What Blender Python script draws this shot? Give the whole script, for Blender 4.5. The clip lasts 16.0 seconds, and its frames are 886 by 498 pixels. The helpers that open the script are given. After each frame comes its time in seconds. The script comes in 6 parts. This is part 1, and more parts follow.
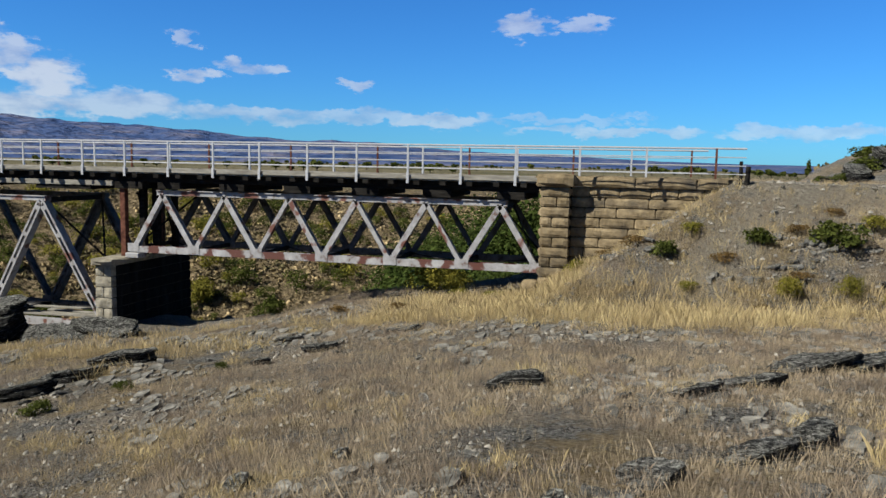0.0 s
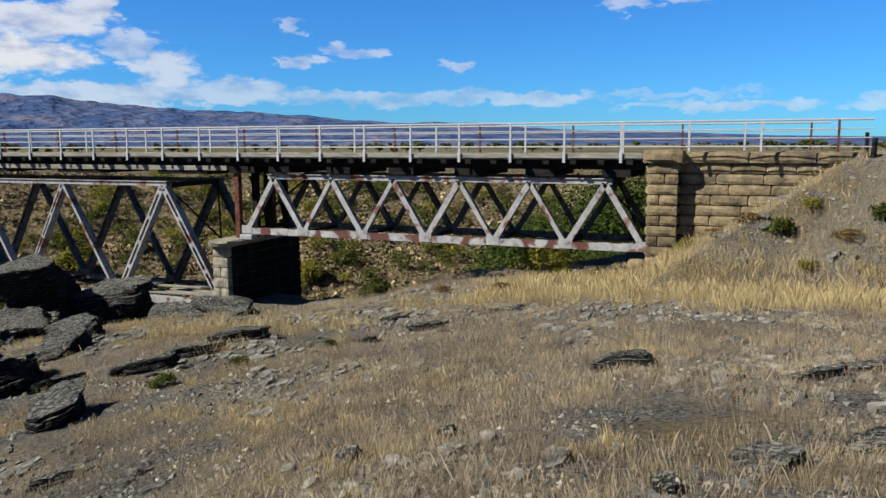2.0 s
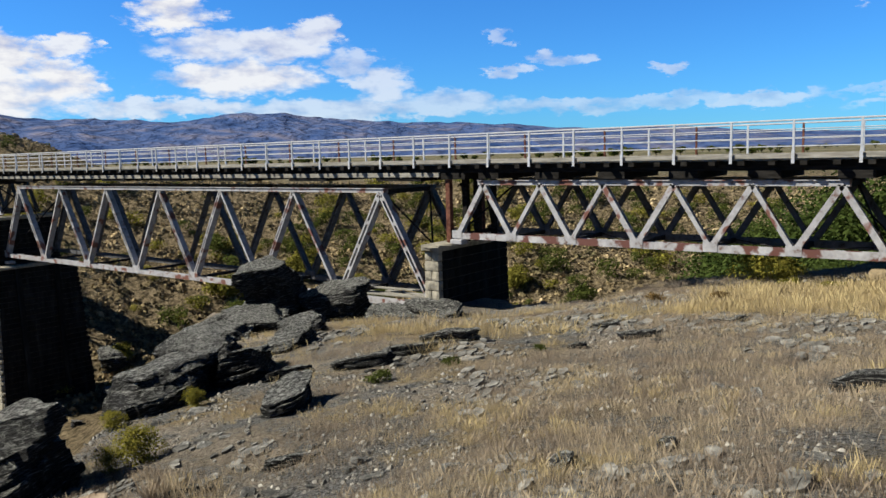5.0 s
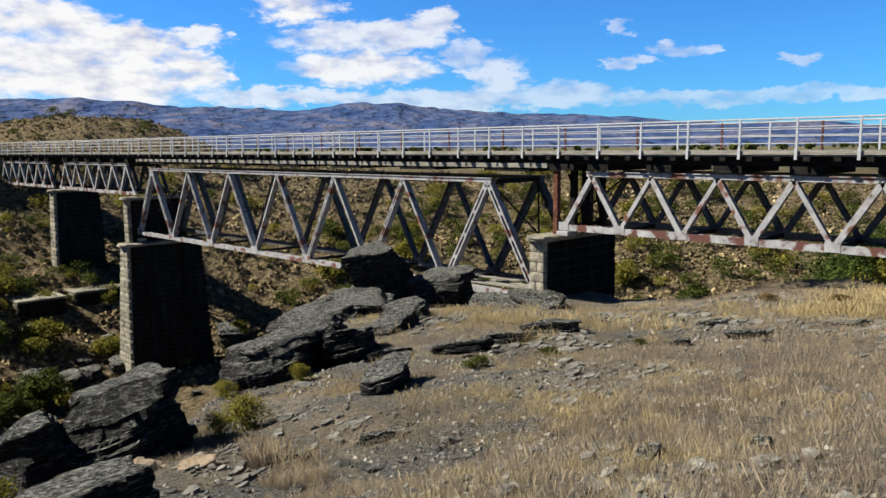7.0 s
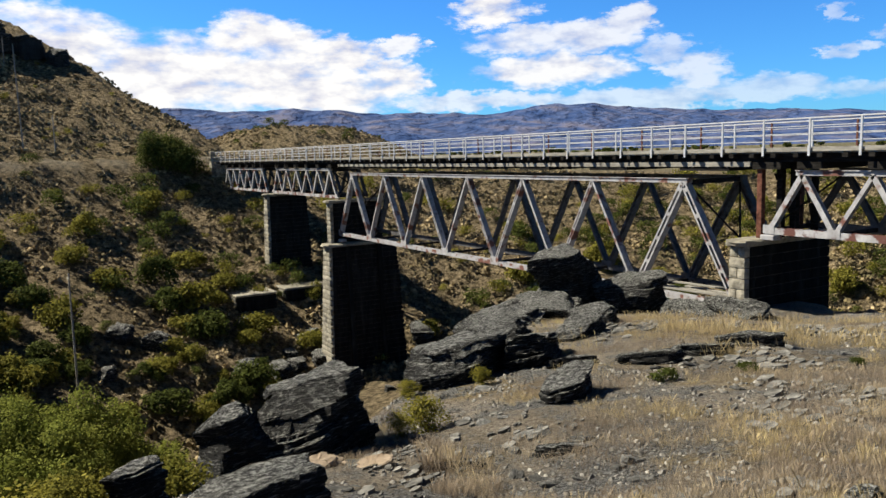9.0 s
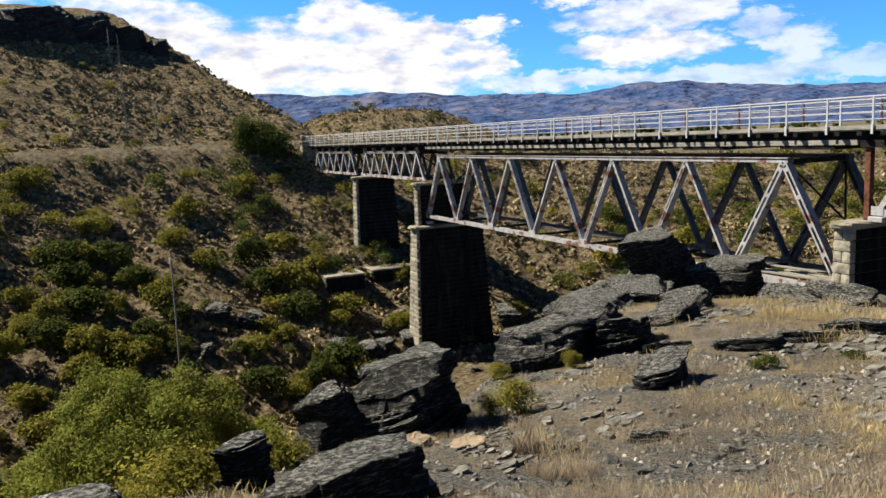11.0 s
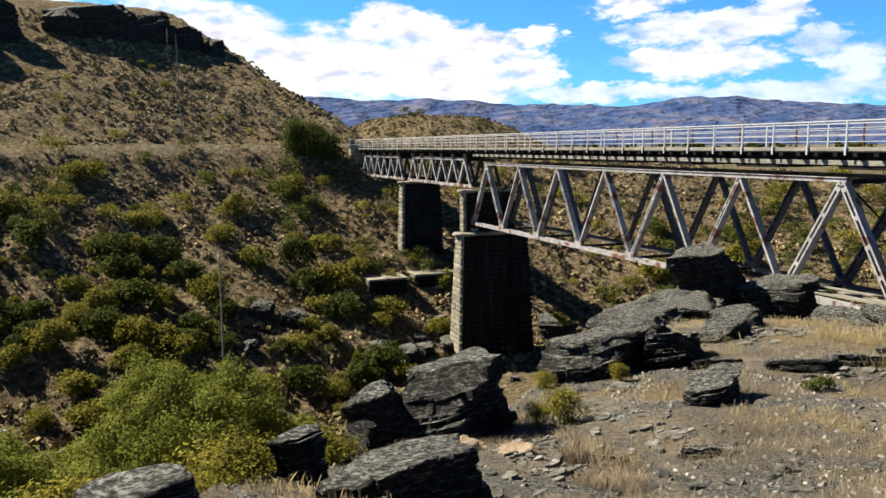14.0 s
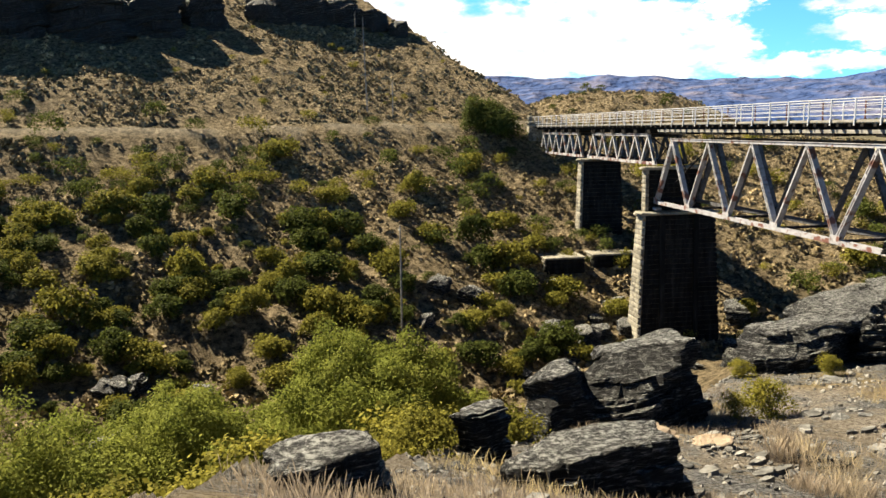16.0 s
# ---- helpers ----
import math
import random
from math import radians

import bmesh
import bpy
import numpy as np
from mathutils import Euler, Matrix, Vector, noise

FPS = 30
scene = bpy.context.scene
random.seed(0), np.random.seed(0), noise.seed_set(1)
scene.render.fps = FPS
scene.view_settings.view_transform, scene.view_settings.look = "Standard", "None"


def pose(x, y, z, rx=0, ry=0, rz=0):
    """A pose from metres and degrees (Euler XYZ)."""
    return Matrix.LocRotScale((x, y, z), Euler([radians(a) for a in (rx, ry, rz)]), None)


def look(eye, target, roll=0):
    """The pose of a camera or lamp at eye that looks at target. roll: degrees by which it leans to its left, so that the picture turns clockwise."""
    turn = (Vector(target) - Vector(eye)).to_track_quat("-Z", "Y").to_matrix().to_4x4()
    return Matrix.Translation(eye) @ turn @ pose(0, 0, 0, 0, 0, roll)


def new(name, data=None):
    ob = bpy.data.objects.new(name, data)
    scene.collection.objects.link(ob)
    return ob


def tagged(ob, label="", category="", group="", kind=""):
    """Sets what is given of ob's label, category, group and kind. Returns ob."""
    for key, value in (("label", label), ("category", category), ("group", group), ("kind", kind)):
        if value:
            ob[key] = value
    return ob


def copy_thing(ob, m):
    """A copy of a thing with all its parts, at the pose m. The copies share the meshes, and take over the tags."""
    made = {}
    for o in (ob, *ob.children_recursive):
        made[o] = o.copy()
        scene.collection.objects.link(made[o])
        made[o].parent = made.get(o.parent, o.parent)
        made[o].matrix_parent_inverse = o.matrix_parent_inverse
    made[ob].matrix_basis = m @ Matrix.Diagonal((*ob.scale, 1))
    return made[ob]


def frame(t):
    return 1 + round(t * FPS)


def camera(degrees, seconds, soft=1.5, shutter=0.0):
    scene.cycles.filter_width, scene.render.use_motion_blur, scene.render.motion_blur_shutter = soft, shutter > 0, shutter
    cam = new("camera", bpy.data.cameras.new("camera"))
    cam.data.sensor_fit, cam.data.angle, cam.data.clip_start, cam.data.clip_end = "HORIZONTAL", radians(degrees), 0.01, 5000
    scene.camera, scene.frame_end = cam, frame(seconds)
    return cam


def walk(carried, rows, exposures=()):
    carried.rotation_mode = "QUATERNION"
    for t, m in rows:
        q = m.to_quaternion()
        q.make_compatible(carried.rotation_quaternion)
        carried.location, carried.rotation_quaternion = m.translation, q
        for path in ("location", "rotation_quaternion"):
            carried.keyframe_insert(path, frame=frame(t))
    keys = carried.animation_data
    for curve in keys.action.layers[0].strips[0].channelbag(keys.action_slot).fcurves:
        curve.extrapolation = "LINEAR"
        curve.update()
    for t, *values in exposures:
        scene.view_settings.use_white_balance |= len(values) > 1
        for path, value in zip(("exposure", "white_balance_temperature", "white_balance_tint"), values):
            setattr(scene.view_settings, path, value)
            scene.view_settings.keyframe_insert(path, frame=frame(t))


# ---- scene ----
cam = camera(59.5, 16.0)
PATH = [
    (0, (3.528, -28.065, 3.744), (3.042, -26.137, 3.526), 1.1),
    (0.5, (3.602, -28.056, 3.755), (2.995, -26.165, 3.519), 1.0),
    (1, (3.645, -28.053, 3.766), (3.021, -26.173, 3.49), 0.3),
    (1.5, (3.605, -28.054, 3.748), (2.891, -26.208, 3.458), -0.2),
    (2, (3.509, -28.066, 3.722), (2.774, -26.225, 3.452), -0.2),
    (2.5, (3.397, -28.055, 3.698), (2.58, -26.248, 3.436), -1.7),
    (3, (3.313, -28.061, 3.671), (2.422, -26.292, 3.392), -0.6),
    (3.5, (3.265, -28.079, 3.656), (2.297, -26.355, 3.359), -0.7),
    (4, (3.237, -28.054, 3.654), (2.184, -26.382, 3.343), -1.0),
    (4.2, (3.242, -28.039, 3.657), (2.136, -26.397, 3.374), -1.0),
    (6.3, (3.531, -27.981, 3.56), (2.29, -26.431, 3.321), -1.2),
    (6.5, (3.543, -27.982, 3.558), (2.276, -26.455, 3.306), -0.9),
    (7, (3.534, -27.986, 3.561), (2.131, -26.585, 3.3), -0.5),
    (7.5, (3.499, -27.955, 3.563), (1.982, -26.678, 3.299), -0.1),
    (8, (3.44, -27.877, 3.563), (1.863, -26.674, 3.306), -1.2),
    (8.5, (3.403, -27.742, 3.557), (1.761, -26.631, 3.289), -2.1),
    (9, (3.362, -27.596, 3.549), (1.656, -26.58, 3.302), -1.7),
    (9.5, (3.278, -27.515, 3.552), (1.48, -26.673, 3.311), -0.9),
    (9.7, (3.266, -27.516, 3.553), (1.427, -26.771, 3.303), -1.5),
    (11.8, (3.373, -27.864, 3.593), (1.588, -27.014, 3.289), -2.9),
    (12, (3.376, -27.886, 3.595), (1.579, -27.058, 3.303), -3.0),
    (12.5, (3.392, -27.903, 3.601), (1.567, -27.124, 3.347), -2.5),
    (13, (3.418, -27.875, 3.604), (1.579, -27.132, 3.348), -1.50),
    (13.5, (3.398, -27.914, 3.580), (1.562, -27.156, 3.344), -0.29),
    (14, (3.315, -27.948, 3.547), (1.468, -27.228, 3.283), -0.48),
    (14.5, (3.173, -27.984, 3.476), (1.278, -27.418, 3.180), -0.96),
    (15, (3.027, -27.997, 3.436), (1.101, -27.557, 3.125), -0.33),
    (15.5, (2.900, -27.975, 3.374), (0.951, -27.644, 3.073), -0.20),
    (16, (2.754, -27.975, 3.347), (0.799, -27.690, 3.036), -1.08),
]
walk(cam, [(t, look(eye, target, roll)) for t, eye, target, roll in PATH], [(0, 0.72, 6300, 10), (4, 0.92, 6350, 10), (8, 1.06, 6550, 10), (12, 1.28, 6850, 10), (14, 1.42, 6950, 10), (16, 1.88, 7450, 10)])

SUN_ENERGY = 5.0
SKY_STRENGTH = 0.05
SKY_TINT = (0.25, 0.71, 1.27, 1)
CLOUD_GAIN = 9.4
MOUNTAIN_ROW = [24, 26, 32, 55, 84, 140, 228, 232, 258, 270, 270]
CLOUD_ROWS = [
    (8.6, 9.9, 2.4, 0.95, 0.5), (4.4, 9.8, 2.0, 0.7, 0.45), (21.0, 5.6, 1.3, 0.5, 0.5), (31.8, 5.8, 1.9, 0.6, 0.55), (28.2, 6.4, 2.2, 0.7, 0.5), (32.5, 8.2, 1.0, 0.8, 0.4),
    (14.5, 3.1, 5.5, 0.5, 0.45), (1.3, 2.6, 8.6, 0.5, 0.42), (-11.0, 2.6, 7.0, 0.6, 0.4), (5.0, 3.4, 7.0, 0.35, 0.25), (20.0, 3.3, 5.0, 0.5, 0.35), (28.0, 3.2, 7.0, 0.7, 0.42),
]
CLOUD_ROWS += [
    (50.7, 7.7, 7.5, 1.3, 0.82), (41.2, 5.0, 2.9, 1.5, 0.66), (37.0, 3.6, 6.0, 1.1, 0.5), (43.0, 6.6, 2.6, 1.0, 0.55), (45.0, 3.4, 9.0, 0.9, 0.6),
    (66.1, 7.0, 3.4, 1.6, 1.0), (62.9, 5.3, 3.6, 1.7, 1.0), (55.1, 9.8, 3.6, 1.3, 1.0), (50.8, 5.6, 6.8, 1.5, 0.95), (45.5, 8.9, 2.3, 1.3, 0.8), (56.0, 3.6, 8.0, 0.8, 0.7),
    (72.0, 8.4, 5.0, 1.8, 1.0), (68.0, 4.6, 9.0, 2.0, 1.0), (78.0, 5.6, 11.0, 3.4, 1.0), (69.5, 6.3, 6.0, 2.4, 1.0), (86.5, 7.4, 8.0, 3.2, 1.0), (100.0, 10.0, 9.0, 3.0, 1.0), (62.0, 7.6, 2.4, 1.0, 0.9),
]

# ---- world and sun ----
SUN_TO = Vector((-1.14, -1.00, 1.40)).normalized()
world = bpy.data.worlds.new("sky")
scene.world = world
world.use_nodes = True
wn, wl = world.node_tree.nodes, world.node_tree.links
wn.clear()


def wmath(op, a, b=None, c=None):
    n = wn.new("ShaderNodeMath")
    n.operation = op
    for i, v in enumerate((a, b, c)):
        if v is None:
            continue
        if isinstance(v, (int, float)):
            n.inputs[i].default_value = v
        else:
            wl.new(v, n.inputs[i])
    return n.outputs[0]


sky = wn.new("ShaderNodeTexSky")
sky.sky_type = "NISHITA"
sky.sun_disc = False
sky.sun_elevation = math.asin(SUN_TO.z)
sky.sun_rotation = math.atan2(SUN_TO.x, SUN_TO.y)
sky.air_density, sky.dust_density, sky.ozone_density, sky.altitude = 1.0, 0.15, 3.0, 300
coord = wn.new("ShaderNodeTexCoord")
# clouds on a flat layer: direction divided by its height
sep = wn.new("ShaderNodeSeparateXYZ")
wl.new(coord.outputs["Generated"], sep.inputs[0])
azim = wmath("ARCTAN2", wmath("MULTIPLY", sep.outputs[0], -1.0), sep.outputs[1])
elev = wmath("ARCSINE", sep.outputs[2])
comb = wn.new("ShaderNodeCombineXYZ")
wl.new(azim, comb.inputs[0])
wl.new(wmath("MULTIPLY", elev, 2.2), comb.inputs[1])
fluff = wn.new("ShaderNodeTexNoise")
fluff.inputs["Scale"].default_value, fluff.inputs["Detail"].default_value = 22.0, 8.0
fluff.inputs["Roughness"].default_value = 0.55
wl.new(comb.outputs[0], fluff.inputs["Vector"])
broad = wn.new("ShaderNodeTexNoise")
broad.inputs["Scale"].default_value, broad.inputs["Detail"].default_value = 14.0, 3.0
wl.new(comb.outputs[0], broad.inputs["Vector"])
# ragged outlines: directions stirred by noise
stir = wn.new("ShaderNodeTexNoise")
stir.inputs["Scale"].default_value, stir.inputs["Detail"].default_value, stir.inputs["Roughness"].default_value = 26.0, 7.0, 0.6
wl.new(comb.outputs[0], stir.inputs["Vector"])
stirred = wn.new("ShaderNodeSeparateColor")
wl.new(stir.outputs["Color"], stirred.inputs[0])
azim_w = wmath("ADD", azim, wmath("MULTIPLY", wmath("SUBTRACT", stirred.outputs[0], 0.5), radians(6.5)))
elev_w = wmath("ADD", elev, wmath("MULTIPLY", wmath("SUBTRACT", stirred.outputs[1], 0.5), radians(2.6)))
# each cloud: heading to the left of +y, height over the horizon, half width, half height, weight
total = thick = None
for az, el, w, h, weight in CLOUD_ROWS:
    dx = wmath("DIVIDE", wmath("SUBTRACT", azim_w, radians(az)), radians(w))
    dy = wmath("DIVIDE", wmath("SUBTRACT", elev_w, radians(el)), radians(h))
    r2 = wmath("ADD", wmath("MULTIPLY", dx, dx), wmath("MULTIPLY", dy, dy))
    blob = wmath("MULTIPLY", wmath("MAXIMUM", wmath("SUBTRACT", 1.0, r2), 0.0), 1.1)
    total = blob if total is None else wmath("MAXIMUM", total, blob)
    heavy = wmath("MULTIPLY", blob, weight)
    thick = heavy if thick is None else wmath("MAXIMUM", thick, heavy)
ragged = wmath("ADD", wmath("POWER", total, 0.7), wmath("MULTIPLY", wmath("SUBTRACT", fluff.outputs[0], 0.5), 1.5))
ragged = wmath("ADD", ragged, wmath("MULTIPLY", wmath("SUBTRACT", broad.outputs[0], 0.5), 1.0))
cover = wn.new("ShaderNodeMapRange")
cover.interpolation_type = "SMOOTHSTEP"
cover.inputs[1].default_value, cover.inputs[2].default_value = 0.10, 1.0
wl.new(ragged, cover.inputs[0])
inside = wmath("MULTIPLY", cover.outputs[0], wmath("MINIMUM", wmath("MULTIPLY", total, 2.2), 1.0))
inside = wmath("MULTIPLY", inside, wmath("DIVIDE", thick, wmath("MAXIMUM", total, 0.001)))
shade = wn.new("ShaderNodeValToRGB")
shade.color_ramp.elements[0].position, shade.color_ramp.elements[0].color = 0.34, (0.62, 0.64, 0.78, 1)
shade.color_ramp.elements[1].position, shade.color_ramp.elements[1].color = 0.56, (1.0, 1.0, 1.0, 1)
wl.new(fluff.outputs[0], shade.inputs[0])
cloud_light = wn.new("ShaderNodeVectorMath")
cloud_light.operation = "SCALE"
cloud_light.inputs["Scale"].default_value = CLOUD_GAIN
wl.new(shade.outputs[0], cloud_light.inputs[0])
tint = wn.new("ShaderNodeMix")
tint.data_type, tint.blend_type = "RGBA", "MULTIPLY"
tint.inputs[0].default_value = 1.0
wl.new(sky.outputs[0], tint.inputs[6])
tint.inputs[7].default_value = SKY_TINT
deep = wn.new("ShaderNodeMapRange")
deep.inputs[1].default_value, deep.inputs[2].default_value = 0.20, 0.55
deep.inputs[3].default_value, deep.inputs[4].default_value = 1.22, 0.16
wl.new(elev, deep.inputs[0])
clear = wn.new("ShaderNodeVectorMath")
clear.operation = "SCALE"
wl.new(tint.outputs[2], clear.inputs[0])
wl.new(deep.outputs[0], clear.inputs["Scale"])
blend = wn.new("ShaderNodeMix")
blend.data_type = "RGBA"
wl.new(inside, blend.inputs[0])
wl.new(clear.outputs[0], blend.inputs[6])
wl.new(cloud_light.outputs[0], blend.inputs[7])
back = wn.new("ShaderNodeBackground")
back.inputs[1].default_value = SKY_STRENGTH
wl.new(blend.outputs[2], back.inputs[0])
out = wn.new("ShaderNodeOutputWorld")
wl.new(back.outputs[0], out.inputs[0])

sun_data = bpy.data.lights.new("sun", "SUN")
sun_data.energy, sun_data.angle, sun_data.color = SUN_ENERGY, radians(0.5), (1.0, 0.945, 0.80)
sun = new("sun", sun_data)
sun.matrix_world = look(SUN_TO * 200, (0, 0, 0))

# ---- materials ----


def material(name, stops, scale=4.0, detail=6.0, rough=0.85, bump=0.3, bump_scale=30.0, metal=0.0, stretch=(1, 1, 1),
             blotch=None, random=0.0, space="Object", bump_dist=0.02, island=False, soft=0.0, thin=0.0):
    """Noise between colour stops, a second larger blotch noise, and fine bump relief."""
    m = bpy.data.materials.new(name)
    m.use_nodes = True
    n, l = m.node_tree.nodes, m.node_tree.links
    bsdf = n["Principled BSDF"]
    tc = n.new("ShaderNodeTexCoord")
    mp = n.new("ShaderNodeMapping")
    mp.inputs["Scale"].default_value = stretch
    if space == "World":
        geo = n.new("ShaderNodeNewGeometry")
        l.new(geo.outputs["Position"], mp.inputs[0])
    else:
        l.new(tc.outputs[space], mp.inputs[0])
    tex = n.new("ShaderNodeTexNoise")
    tex.inputs["Scale"].default_value, tex.inputs["Detail"].default_value, tex.inputs["Roughness"].default_value = scale, detail, 0.62
    l.new(mp.outputs[0], tex.inputs["Vector"])
    ramp = n.new("ShaderNodeValToRGB")
    while len(ramp.color_ramp.elements) < len(stops):
        ramp.color_ramp.elements.new(0.5)
    for e, (p, c) in zip(ramp.color_ramp.elements, stops):
        e.position, e.color = p, (*c, 1)
    l.new(tex.outputs[0], ramp.inputs[0])
    colour = ramp.outputs[0]
    if blotch:
        bscale, lo, hi, bcol = blotch
        t2 = n.new("ShaderNodeTexNoise")
        t2.inputs["Scale"].default_value, t2.inputs["Detail"].default_value = bscale, 5.0
        l.new(mp.outputs[0], t2.inputs["Vector"])
        mr = n.new("ShaderNodeMapRange")
        mr.inputs[1].default_value, mr.inputs[2].default_value = lo, hi
        l.new(t2.outputs[0], mr.inputs[0])
        mx = n.new("ShaderNodeMix")
        mx.data_type = "RGBA"
        l.new(mr.outputs[0], mx.inputs[0])
        l.new(colour, mx.inputs[6])
        mx.inputs[7].default_value = (*bcol, 1)
        colour = mx.outputs[2]
    if random:
        if island:
            src = n.new("ShaderNodeNewGeometry").outputs["Random Per Island"]
        else:
            src = n.new("ShaderNodeObjectInfo").outputs["Random"]
        mr = n.new("ShaderNodeMapRange")
        mr.inputs[3].default_value, mr.inputs[4].default_value = 1 - random, 1 + random
        l.new(src, mr.inputs[0])
        sc = n.new("ShaderNodeVectorMath")
        sc.operation = "SCALE"
        l.new(colour, sc.inputs[0])
        l.new(mr.outputs[0], sc.inputs["Scale"])
        colour = sc.outputs[0]
    l.new(colour, bsdf.inputs["Base Color"])
    bsdf.inputs["Roughness"].default_value, bsdf.inputs["Metallic"].default_value = rough, metal
    bsdf.inputs["Specular IOR Level"].default_value = 0.25 if metal or rough < 0.7 else 0.03
    if bump:
        t3 = n.new("ShaderNodeTexNoise")
        t3.inputs["Scale"].default_value, t3.inputs["Detail"].default_value = bump_scale, 5.0
        l.new(mp.outputs[0], t3.inputs["Vector"])
        bp = n.new("ShaderNodeBump")
        bp.inputs["Strength"].default_value, bp.inputs["Distance"].default_value = bump, bump_dist
        l.new(t3.outputs[0], bp.inputs["Height"])
        l.new(bp.outputs[0], bsdf.inputs["Normal"])
    if soft:
        # thin blades scatter light on all sides: their normals lean towards the sky
        geo2 = n.new("ShaderNodeNewGeometry")
        nm = n.new("ShaderNodeMix")
        nm.data_type = "VECTOR"
        nm.inputs[0].default_value = soft
        l.new(geo2.outputs["Normal"], nm.inputs[4])
        nm.inputs[5].default_value = (0.0, 0.0, 1.0)
        l.new(nm.outputs[1], bsdf.inputs["Normal"])
    if thin:
        through_light = n.new("ShaderNodeBsdfTranslucent")
        l.new(colour, through_light.inputs["Color"])
        both = n.new("ShaderNodeMixShader")
        both.inputs[0].default_value = thin
        l.new(bsdf.outputs[0], both.inputs[1])
        l.new(through_light.outputs[0], both.inputs[2])
        l.new(both.outputs[0], n["Material Output"].inputs["Surface"])
    return m


PAINT = material("flaking_silver_paint", [(0.30, (0.1084, 0.06098, 0.04743)), (0.40, (0.2439, 0.2405, 0.2507)), (0.70, (0.3659, 0.3659, 0.3828))], 3.0, 8, 0.6, 0.25, 40,
                 blotch=(1.5, 0.56, 0.63, (0.1309, 0.0577, 0.0447)), space="World")
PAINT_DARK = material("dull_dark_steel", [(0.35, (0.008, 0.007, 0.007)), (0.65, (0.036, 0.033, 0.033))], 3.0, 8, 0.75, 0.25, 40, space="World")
# darker copy of the silver paint: deck shade put into the far truss's colour
PAINT_FAR_SHADE = material("shade_dark_silver_paint", [(0.30, (0.0308, 0.02117, 0.01733)), (0.42, (0.077, 0.07511, 0.077)), (0.70, (0.1309, 0.1309, 0.1367))], 3.0, 8, 0.75, 0.25, 40, space="World")
PAINT_RUSTY = material("silver_paint_flaking_to_rust", [(0.30, (0.108, 0.063, 0.0486)), (0.40, (0.252, 0.2475, 0.2565)), (0.70, (0.396, 0.396, 0.4095))], 3.0, 8, 0.6, 0.25, 40,
                       blotch=(1.1, 0.48, 0.53, (0.10, 0.042, 0.034)), space="World")
RUST = material("rusty_steel", [(0.35, (0.0539, 0.0231, 0.0169)), (0.65, (0.1463, 0.0655, 0.0462))], 5.0, 8, 0.85, 0.4, 50, space="World")
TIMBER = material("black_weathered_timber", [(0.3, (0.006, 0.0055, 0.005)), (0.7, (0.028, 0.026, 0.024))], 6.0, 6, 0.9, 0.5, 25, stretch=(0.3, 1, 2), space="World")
TIMBER_PALE = material("grey_weathered_timber", [(0.3, (0.1232, 0.1155, 0.1001)), (0.7, (0.308, 0.2926, 0.2618))], 5.0, 7, 0.9, 0.5, 25, stretch=(0.3, 2, 2), space="World")
GALV = material("galvanised_steel", [(0.3, (0.385, 0.3927, 0.4158)), (0.7, (0.5236, 0.5313, 0.5544))], 8.0, 4, 0.45, 0.1, 60, metal=0.35, space="World")
STONE = material("tan_sandstone", [(0.25, (0.08609, 0.06622, 0.04309)), (0.5, (0.1987, 0.1556, 0.09598)), (0.75, (0.2781, 0.2219, 0.1391))], 3.5, 8, 0.92, 0.7, 14,
                 blotch=(1.1, 0.52, 0.72, (0.0655, 0.0577, 0.0477)), random=0.28, space="World", bump_dist=0.05)
STONE_GREY = material("grey_pier_stone", [(0.25, (0.1078, 0.1001, 0.0809)), (0.5, (0.2387, 0.2194, 0.1771)), (0.75, (0.3619, 0.3311, 0.2695))], 3.5, 8, 0.92, 0.7, 14,
                      blotch=(0.9, 0.52, 0.75, (0.0693, 0.0655, 0.0616)), random=0.25, space="World", bump_dist=0.05)
MORTAR = material("dark_mortar", [(0.3, (0.0231, 0.02, 0.0169)), (0.7, (0.0655, 0.0577, 0.0462))], 6.0, 6, 0.95, 0.4, 30, space="World")


